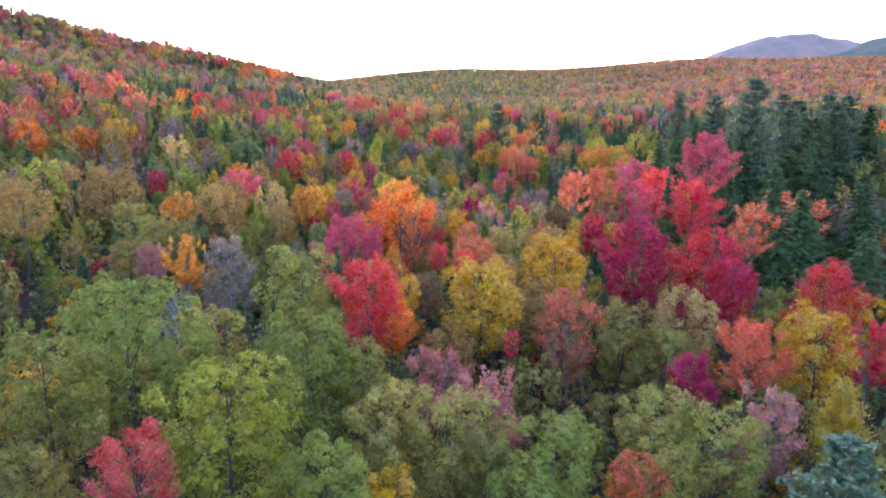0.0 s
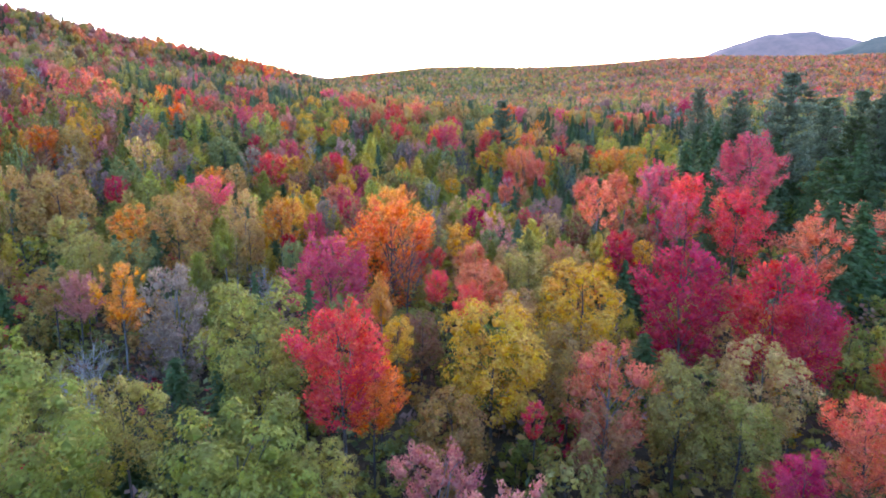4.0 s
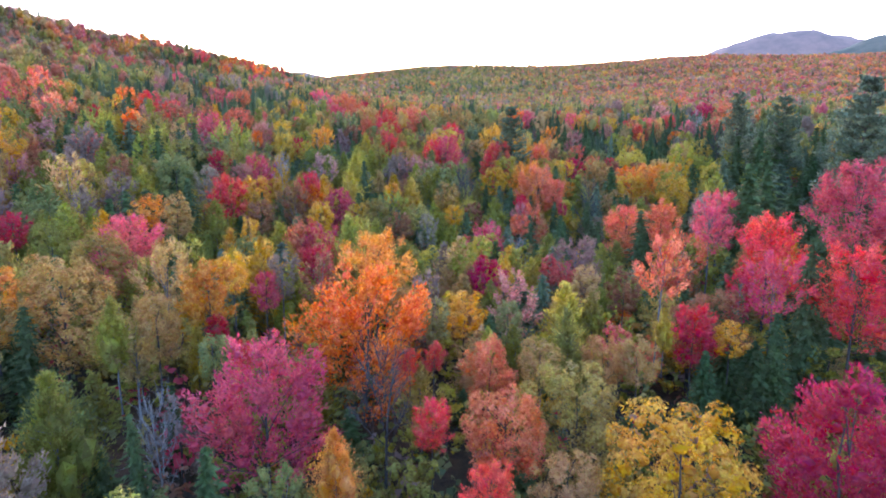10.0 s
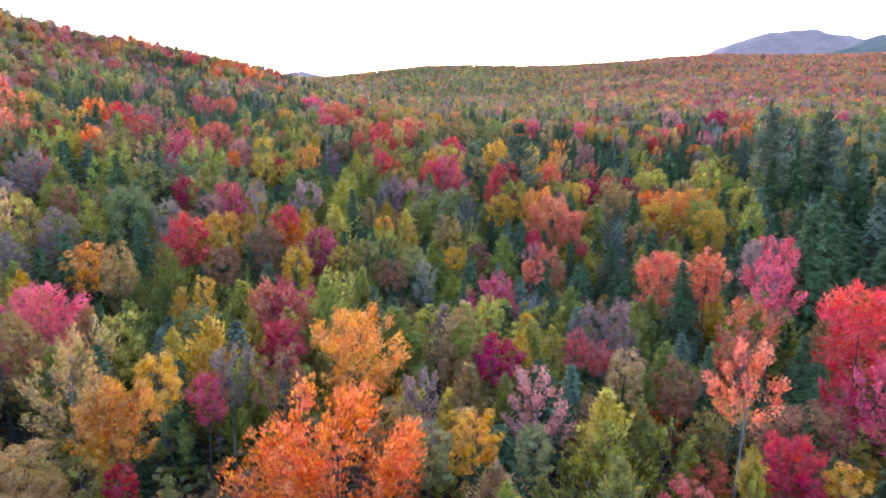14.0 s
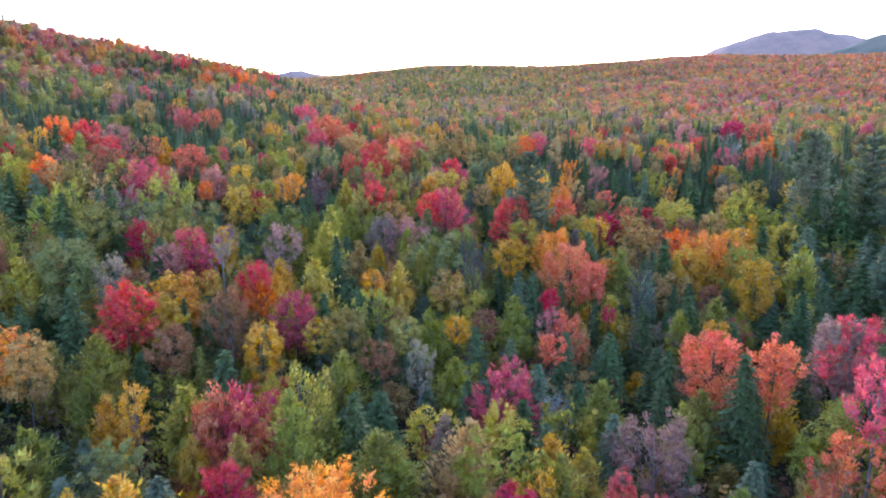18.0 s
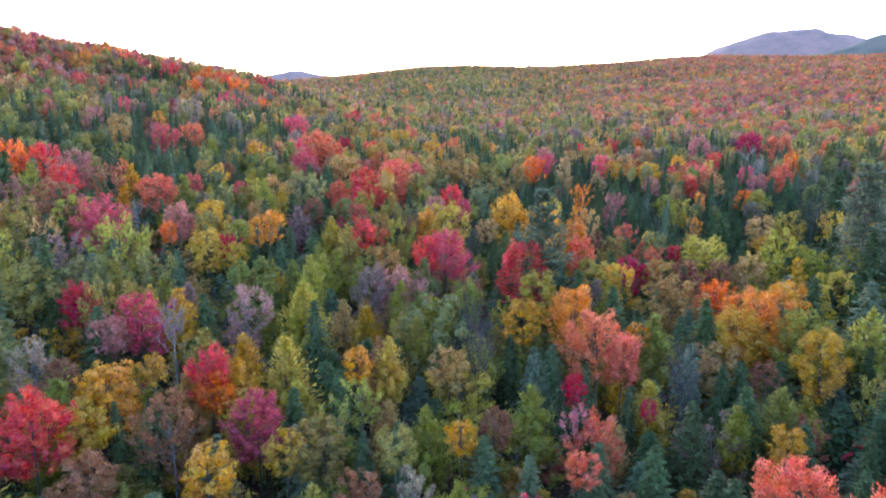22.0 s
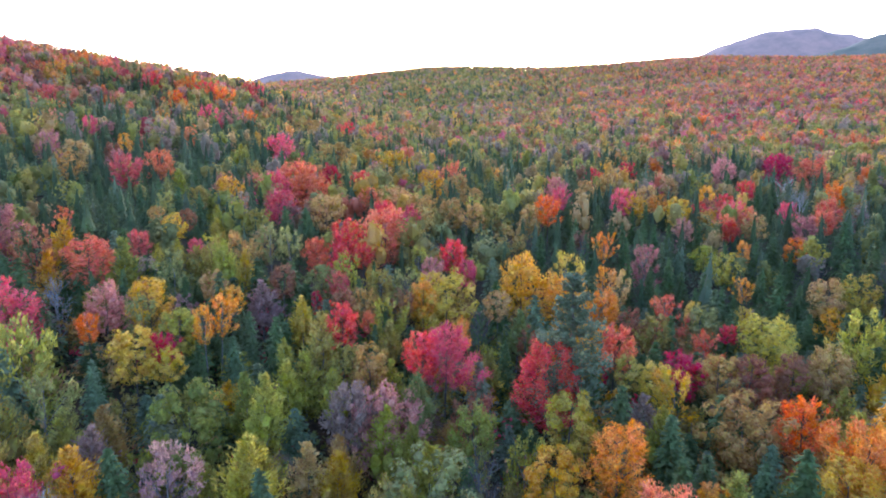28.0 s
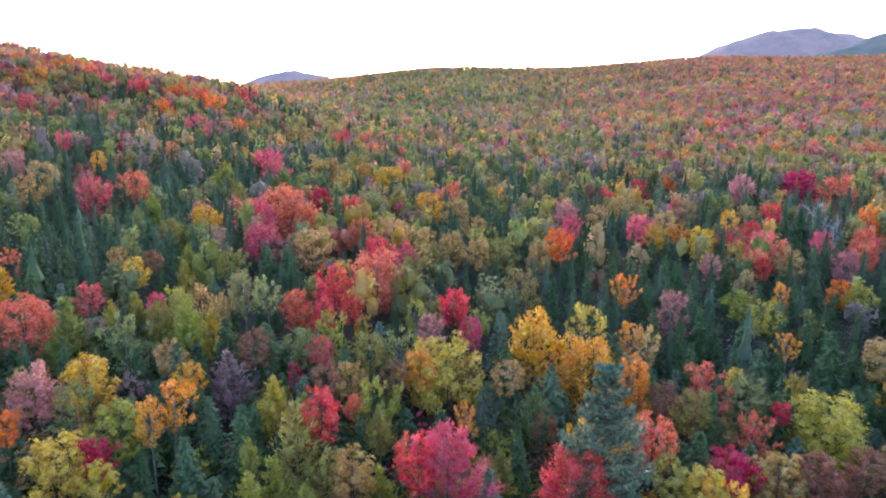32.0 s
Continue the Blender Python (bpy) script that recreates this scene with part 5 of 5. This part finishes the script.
grow("fir_tree", "spruce", 24.5, 278.5, 7.3, 2.6)
grow("spruce_tree", "spruce", -75.7, 282.6, 8.2, 3.1)
grow("spruce_tree", "spruce", 65.5, 284.2, 8.0, 2.7)
grow("beech_tree", "gold", -8.9, 284.5, 8.9, 3.1)
grow("spruce_tree", "spruce", 28.8, 286.3, 8.1, 2.8)
grow("fir_tree", "teal", -90.7, 288.2, 7.5, 3.1)
grow("spruce_tree", "spruce", 21.7, 288.4, 8.1, 2.8)
grow("spruce_tree", "spruce", 14.3, 288.4, 8.1, 2.8)
grow("beech_tree", "olive", -23.1, 288.8, 10.0, 4.6)
grow("spruce_tree", "spruce", 53.0, 295.0, 8.3, 3.3)
grow("fir_tree", "teal", -68.3, 302.2, 7.6, 3.4)
grow("spruce_tree", "spruce", -75.2, 302.6, 8.2, 3.2)
grow("spruce_tree", "spruce", 19.1, 305.3, 8.2, 3.0)
grow("maple_tree", "brick", -128.6, 308.7, 9.3, 3.6)
grow("spruce_tree", "spruce", -63.7, 310.3, 8.2, 3.1)
grow("spruce_tree", "spruce", -55.6, 313.5, 8.1, 2.9)
grow("hemlock_tree", "spruce", -40.1, 316.7, 9.7, 3.6)
grow("fir_tree", "spruce", -86.8, 319.4, 7.7, 3.5)
grow("maple_tree", "pink", -80.8, 321.1, 10.0, 4.6)
grow("beech_tree", "olive", -108.4, 324.9, 9.5, 3.8)
grow("fir_tree", "teal", 11.1, 325.9, 7.6, 3.3)
grow("maple_tree", "rose", -75.4, 327.6, 10.5, 5.4)
grow("maple_tree", "coral", -149.8, 340.6, 9.6, 4.1)
grow("maple_tree", "coral", -23.6, 342.1, 9.6, 4.0)
grow("beech_tree", "flame", 91.4, 342.2, 9.6, 4.0)
grow("maple_tree", "orange", -102.2, 347.0, 9.7, 4.2)
grow("maple_tree", "orange", -75.0, 348.9, 9.6, 4.0)
grow("maple_tree", "flame", -146.8, 350.9, 9.7, 4.2)
grow("spruce_tree", "spruce", -129.2, 352.1, 8.4, 3.6)
grow("spruce_tree", "spruce", -125.8, 352.4, 8.4, 3.6)
grow("beech_tree", "ochre", -53.1, 355.2, 11.0, 6.7)
grow("maple_tree", "coral", 172.4, 355.9, 10.2, 5.0)
grow("spruce_tree", "spruce", -117.7, 356.6, 8.3, 3.4)
grow("spruce_tree", "spruce", -121.8, 357.4, 8.4, 3.7)
grow("fir_tree", "teal", 49.9, 365.8, 7.8, 3.5)
grow("maple_tree", "scarlet", -120.8, 369.2, 9.6, 4.1)
grow("maple_tree", "brick", -134.7, 370.5, 9.3, 3.6)
grow("maple_tree", "coral", 158.7, 375.0, 10.1, 4.8)
grow("maple_tree", "coral", -142.7, 375.8, 9.8, 4.4)
grow("maple_tree", "orange", -151.4, 377.4, 10.4, 5.2)
grow("hemlock_tree", "spruce", -69.0, 382.0, 9.6, 3.4)
grow("maple_tree", "orange", -95.9, 382.7, 11.0, 6.2)
grow("maple_tree", "scarlet", -40.5, 383.3, 10.4, 5.2)
grow("spruce_tree", "spruce", 45.7, 383.5, 8.6, 3.9)
grow("maple_tree", "orange", -109.5, 383.7, 10.8, 5.9)
grow("spruce_tree", "spruce", 116.3, 388.1, 8.5, 3.8)
grow("maple_tree", "scarlet", -103.0, 388.4, 11.0, 6.3)
grow("maple_tree", "coral", -31.2, 391.3, 10.6, 5.6)
grow("maple_tree", "orange", 181.1, 400.9, 10.2, 4.9)
grow("spruce_tree", "spruce", 171.9, 402.7, 8.8, 4.0)
grow("maple_tree", "pink", -55.2, 406.3, 8.7, 2.6)
grow("spruce_tree", "spruce", 121.7, 419.4, 8.8, 4.0)
grow("spruce_tree", "spruce", 137.3, 420.3, 8.7, 3.9)
grow("spruce_tree", "spruce", 167.0, 424.4, 9.1, 4.1)
grow("spruce_tree", "spruce", 49.7, 436.1, 8.9, 4.0)
grow("spruce_tree", "spruce", 100.0, 445.1, 8.8, 4.0)
grow("spruce_tree", "spruce", 163.0, 446.0, 9.2, 4.2)
grow("spruce_tree", "spruce", 174.6, 454.8, 9.3, 4.2)
grow("maple_tree", "coral", 178.6, 455.1, 10.8, 5.8)
grow("maple_tree", "scarlet", -105.2, 458.2, 11.0, 6.7)
grow("maple_tree", "crimson", -101.7, 470.9, 10.9, 6.0)
grow("spruce_tree", "spruce", 79.3, 474.8, 8.9, 4.0)
grow("beech_tree", "lime", 280.5, 532.7, 11.0, 6.7)
grow("beech_tree", "lime", 272.8, 538.4, 11.0, 6.7)
grow("spruce_tree", "spruce", 108.9, 544.3, 9.1, 4.1)
grow("maple_tree", "magenta", 207.5, 551.9, 11.0, 6.5)
grow("maple_tree", "scarlet", 349.1, 634.2, 11.0, 6.7)

# ---- the woods between them ----


def field(x, y, size, seed):
    return noise.noise(Vector((x / size, y / size, seed * 7.7)))


# slope and faded are muted with mauve, rose and straw to imitate far haze.
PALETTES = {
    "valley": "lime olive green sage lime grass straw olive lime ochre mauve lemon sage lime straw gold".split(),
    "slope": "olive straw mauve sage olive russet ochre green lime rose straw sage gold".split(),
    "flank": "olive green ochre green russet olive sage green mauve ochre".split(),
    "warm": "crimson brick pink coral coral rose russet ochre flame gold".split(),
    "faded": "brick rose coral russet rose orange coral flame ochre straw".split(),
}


CONIFERS = ("spruce_tree", "fir_tree", "hemlock_tree")
# Stands of conifers: their share, middle and half widths.
STANDS = ((0.5, 60, 255, 95, 70), (0.25, -20, 290, 60, 60), (0.38, 38, 200, 30, 60), (0.48, -80, 245, 60, 95), (0.35, -45, 175, 25, 40), (0.3, 50, 165, 25, 30), (0.35, 38, 105, 14, 30), (0.55, 62, 122, 20, 42), (0.3, 76, 175, 30, 45), (0.14, 0, 380, 100, 130), (0.5, -215, 330, 30, 60), (0.25, 5, 170, 25, 25), (0.16, 0, 104, 34, 30), (0.6, -95, 470, 28, 50), (0.15, -60, 320, 70, 60))


def mixture(x, y):
    """Which kind and colour of tree grows at a place: the shares of each, by the slope and the stand. Farther up, muted
    colours paint haze.
    """
    a, b = field(x, y, 30, 1), field(x, y, 24, 2)
    hill, right, up = float(ease(70, 150, -x)) * float(ease(220, 400, y)), float(ease(0.03, 0.4, x / (y + 1))), float(ease(230, 700, y))
    c = field(x, y, 16 + 40 * up, 3)
    side = float(ease(0.36, 0.52, -x / (y + 1))) * float(ease(60, 110, y))
    conifer = 0.15 + 0.5 * max(0.0, a)
    for share, cx, cy, wx, wy in STANDS:
        conifer += share * float(bump_at(x, y, cx, cy, wx, wy))
    conifer = min(conifer, 0.8) * (1 - 0.4 * up * max(right, hill)) * (1 - 0.5 * side)
    if rng.uniform() < conifer:
        return CONIFERS[int(rng.integers(3))], ("spruce", "teal", "spruce", "pine")[int(rng.integers(4))]
    middle = up * float(bump_at(x / (y + 1), 0.0, -0.02, 0.0, 0.16, 1.0))
    warm = (1 - 0.75 * middle) * (0.13 + 0.4 * max(0.0, b) + 0.38 * hill + 0.45 * right * up + 0.04 * up + 0.25 * float(bump_at(x, y, 30, 95, 14, 30)))
    if rng.uniform() < (warm + 0.13 * side) * max(side, 0.4 + 0.6 * float(ease(170, 320, y))):
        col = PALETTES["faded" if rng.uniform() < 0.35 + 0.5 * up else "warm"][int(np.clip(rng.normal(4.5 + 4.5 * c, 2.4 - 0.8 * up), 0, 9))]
        return ("maple_tree", "beech_tree", "thin_tree", "young_tree", "maple_tree", "birch_tree")[int(rng.integers(6))], col
    if rng.uniform() < 0.03:
        return "bare_tree", "grey"
    if rng.uniform() < 0.75 * middle:
        return "young_tree", ("green", "olive", "sage", "green", "straw")[int(rng.integers(5))]
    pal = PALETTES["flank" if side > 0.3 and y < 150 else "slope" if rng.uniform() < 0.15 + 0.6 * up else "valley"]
    return ("birch_tree", "aspen_tree", "young_tree", "beech_tree", "thin_tree", "birch_tree", "aspen_tree", "birch_tree")[int(rng.integers(8))], pal[int(rng.integers(len(pal)))]


def scatter(y0, y1, step, spread, margin=8.0):
    """Places on a loosely filled grid within the valley's view."""
    rows = int((y1 - y0) / step)
    for j in range(rows):
        y = y0 + (j + 0.5) * step
        half = spread * y + margin
        n = int(2 * half / step)
        for i in range(n):
            yield -half + (i + 0.5 + 0.5 * (j % 2)) * step + rng.uniform(-0.42, 0.42) * step, y + rng.uniform(-0.42, 0.42) * step


SIZES = {"maple_tree": (8.2, 2.7), "beech_tree": (8.0, 2.7), "birch_tree": (8.6, 2.2), "aspen_tree": (8.2, 2.0), "young_tree": (6.4, 2.2), "thin_tree": (8.2, 2.4), "spruce_tree": (8.0, 2.3), "fir_tree": (7.0, 2.1), "hemlock_tree": (7.8, 2.5), "bare_tree": (8.8, 2.3), "pine_tree": (18, 4.5)}
FILL_FROM, FILL_TO = 17.0, 168.0
counts = collections.Counter(ob.name.split(".")[0] for ob in scene.objects if ob.name.split(".")[0] in SIZES)
heroes = list(stood)
for x, y in list(scatter(FILL_FROM, FILL_TO, 3.3, 0.69, 5.0)):
    near = [math.hypot(x - a, y - b) / r for a, b, r in heroes if abs(y - b) < 8 and abs(x - a) < 8]
    shown = any(abs(x - a) < 0.75 * r and 0 < b - y < r + 3.5 for a, b, r in heroes)
    if near and min(near) < 0.42:
        continue
    kind, colour = mixture(x, y)
    if y < 58:
        kind, colour = ("young_tree", "beech_tree")[int(rng.integers(2))], ("olive", "green", "grass", "lime", "ochre", "sage", "olive", "gold")[int(rng.integers(8))]
    elif y < 128 and abs(x) < 40 and kind not in CONIFERS and rng.uniform() < 0.5:
        kind, colour = ("birch_tree", "young_tree", "aspen_tree")[int(rng.integers(3))], ("lime", "olive", "gold", "lemon", "lime", "grass")[int(rng.integers(6))]
    low = 1.0
    if shown or near and min(near) < 0.95:
        low = 0.66 if shown else 0.72
        if kind not in CONIFERS:
            kind = "young_tree" if counts["young_tree"] < 280 else min(("thin_tree", "aspen_tree", "birch_tree"), key=lambda k: counts[k])
            low *= 1.0 if kind == "young_tree" else 0.85
    elif kind not in CONIFERS and counts[kind] > 290:
        kind = min(("thin_tree", "aspen_tree", "beech_tree", "birch_tree", "maple_tree"), key=lambda k: counts[k])
    counts[kind] += 1
    h, r = SIZES[kind]
    k = float(np.clip(rng.normal(0.93, 0.14), 0.65, 1.25)) * (0.74 if y < 72 else 1.0)
    grow(kind, colour, x, y, h * k * low, r * k * rng.uniform(0.9, 1.15), 1 if 66 < y < 136 and abs(x) < 29 else 0, 1.15)

# ---- bushes under the trees ----


def undergrowth():
    co, tint = [], []
    for x, y in scatter(15.0, FILL_TO, 2.6, 0.68):
        tall, wide = rng.uniform(1.0, 4.6), rng.uniform(0.8, 1.7)
        n = 30
        d = unit(rng.normal(size=(n, 3)) + (0, 0, 0.7))
        p = d * rng.uniform(0.5, 1.0, (n, 1)) * (wide, wide, tall) + (x, y, float(ground_z(x, y)))
        c, _ = leaves(p, d, 0.55, 0.4, 0.6)
        co.append(c)
        tint.append(np.tile(np.array(COLOURS[UNDER[int(rng.integers(len(UNDER)))]]) * rng.uniform(0.8, 1.15), (len(c), 1)))
    co, tint = np.concatenate(co), np.concatenate(tint)
    tagged(new("undergrowth", net("undergrowth", co, np.arange(len(co)).reshape(-1, 4), FAR_LEAF, tint)), "low bushes and brush between the trunks", "bushes", kind="stuff")


UNDER = "olive green ochre russet sage grass green mauve teal crimson".split()
undergrowth()

# ---- woods farther off, too many to count ----


def cloud(count, conical):
    """One far tree in a crown one high and one in radius: places and facings of its leaf sprays, and its inner foliage."""
    if conical:
        k = 1 - np.sqrt(rng.uniform(0.0, 1, count))
        k = np.concatenate([k[:-3], (0.86, 0.93, 0.98)])
        ang, out = rng.uniform(0, 6.283, count), (1 - k) ** 0.9 * rng.uniform(0.6, 1.1, count)
        p = np.column_stack([out * np.cos(ang), out * np.sin(ang), 0.04 + 0.96 * k])
        return p, np.column_stack([0.7 * np.cos(ang), 0.7 * np.sin(ang), np.ones(count)]), cone_heart(0.92, 0.5, 5, 3 if count < 100 else 5)
    n = 6 if count < 60 else 10
    lobes = unit(rng.normal(size=(n, 3)) + (0, 0, 0.35)) * rng.uniform(0.35, 0.68, (n, 1))
    d = unit(rng.normal(size=(count, 3)) + (0, 0, 0.4))
    p = lobes[rng.integers(n, size=count)] + d * 0.42 * rng.uniform(0.55, 1.1, (count, 1))
    heart = heart_of(lobes[:5], np.full(5, 0.3)) if count > 100 else heart_of(lobes[:3], np.full(3, 0.32)) if count > 60 else heart_of(np.zeros((1, 3)), [0.52])[: 0 if count < 25 else None]
    return p * (1, 1, 0.44) + (0, 0, 0.48), d, heart * (1, 1, 0.44) + (0, 0, 0.48)


def woods(name, places, step, sprays, leaf, label, alike=0.0):
    """A stretch of far woods as one mesh: each tree a cloud of leaf sprays in its own colour. alike: how far the trees of a stand share one colour."""
    forms = {c: [cloud(int(sprays * (1.5 if c and step < 5 else 1)), c) for _ in range(12)] for c in (True, False)}
    trees = []
    for x, y in places:
        if any((x - a) ** 2 + (y - b) ** 2 < (r * 0.7 + 0.8) ** 2 for a, b, r in late):
            continue
        kind, colour = mixture(x, y)
        if y < FILL_FROM:
            kind, colour = "young_tree", ("green", "olive", "grass", "lime", "ochre", "sage")[int(rng.integers(6))]
        if kind in CONIFERS and rng.uniform() < 0.6:
            colour = "fir"
        bright = rng.uniform(0.6, 1.0) if kind in CONIFERS else rng.uniform(0.72, 1.12)
        trees.append((x, y, kind, np.array(COLOURS[colour]) * bright))
    stands = collections.defaultdict(list)
    for x, y, kind, colour in trees:
        stands[x // (4 * step), y // (6 * step)].append(colour)
    means = {key: np.mean(v, 0) for key, v in stands.items()}
    co, tint = [], []
    for x, y, kind, colour in trees:
        conical = kind in CONIFERS
        h, r = SIZES[kind]
        k = float(np.clip(rng.normal(1.05, 0.17), 0.65, 1.5))
        big = (step / 3.7) ** 0.8
        p, d, heart = forms[conical][int(rng.integers(12))]
        turn = rng.uniform(0, 6.283)
        spin = np.array(((math.cos(turn), math.sin(turn), 0), (-math.sin(turn), math.cos(turn), 0), (0, 0, 1)))
        tip = rng.uniform(0.78, 1.05) if conical else 1.0
        size, foot = np.array((r * k * big / tip, r * k * big / tip, h * k * big ** 0.5 * tip)), (x, y, float(ground_z(x, y)))
        q = (p @ spin) * size + foot
        c = flecks(q, d @ spin, leaf * (0.8 if conical else 1), leaf * (0.42 if conical else 0.9), 0.28, (d @ spin) * (1, 1, -0.6) if conical else None)
        c = np.concatenate([c, (heart @ spin) * size + foot])
        co.append(c)
        tint.append(np.tile(colour + alike * (means[x // (4 * step), y // (6 * step)] - colour), (len(c), 1)))
    co, tint = np.concatenate(co), np.concatenate(tint)
    me = net(name, co, np.arange(len(co)).reshape(-1, 3), FAR_LEAF, tint)
    return tagged(new(name, me), label, "trees", kind="stuff")


late = [s for s in stood if s[1] > FILL_TO - 10]
woods("valley_woods", scatter(FILL_TO, 250, 3.8, 0.72, 20), 3.8, 190, 0.5, "mixed autumn woods of red, orange, yellow and green trees", 0.1)
woods("upper_valley_woods", scatter(250, 430, 4.0, 0.72, 20), 4.0, 84, 0.78, "mixed autumn woods rising out of the valley", 0.15)
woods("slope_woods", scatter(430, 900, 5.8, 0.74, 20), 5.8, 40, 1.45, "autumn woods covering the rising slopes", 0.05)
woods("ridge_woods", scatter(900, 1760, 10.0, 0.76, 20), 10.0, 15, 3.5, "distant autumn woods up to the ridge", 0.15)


def flanks():
    """Places in the woods that go on beside and behind the flown valley."""
    for j in range(74):
        for i in range(84):
            x, y = (i - 41.5 + rng.uniform(-0.4, 0.4)) * 3.5, -92 + (j + rng.uniform(-0.4, 0.4)) * 3.5
            if y < FILL_FROM - 2 and abs(x) < 140 or y >= FILL_FROM - 2 and 0.69 * y + 6 < abs(x) < 0.69 * y + 75:
                yield x, y


woods("side_woods", flanks(), 4.4, 34, 1.3, "woods of green, yellow and red trees round the valley")
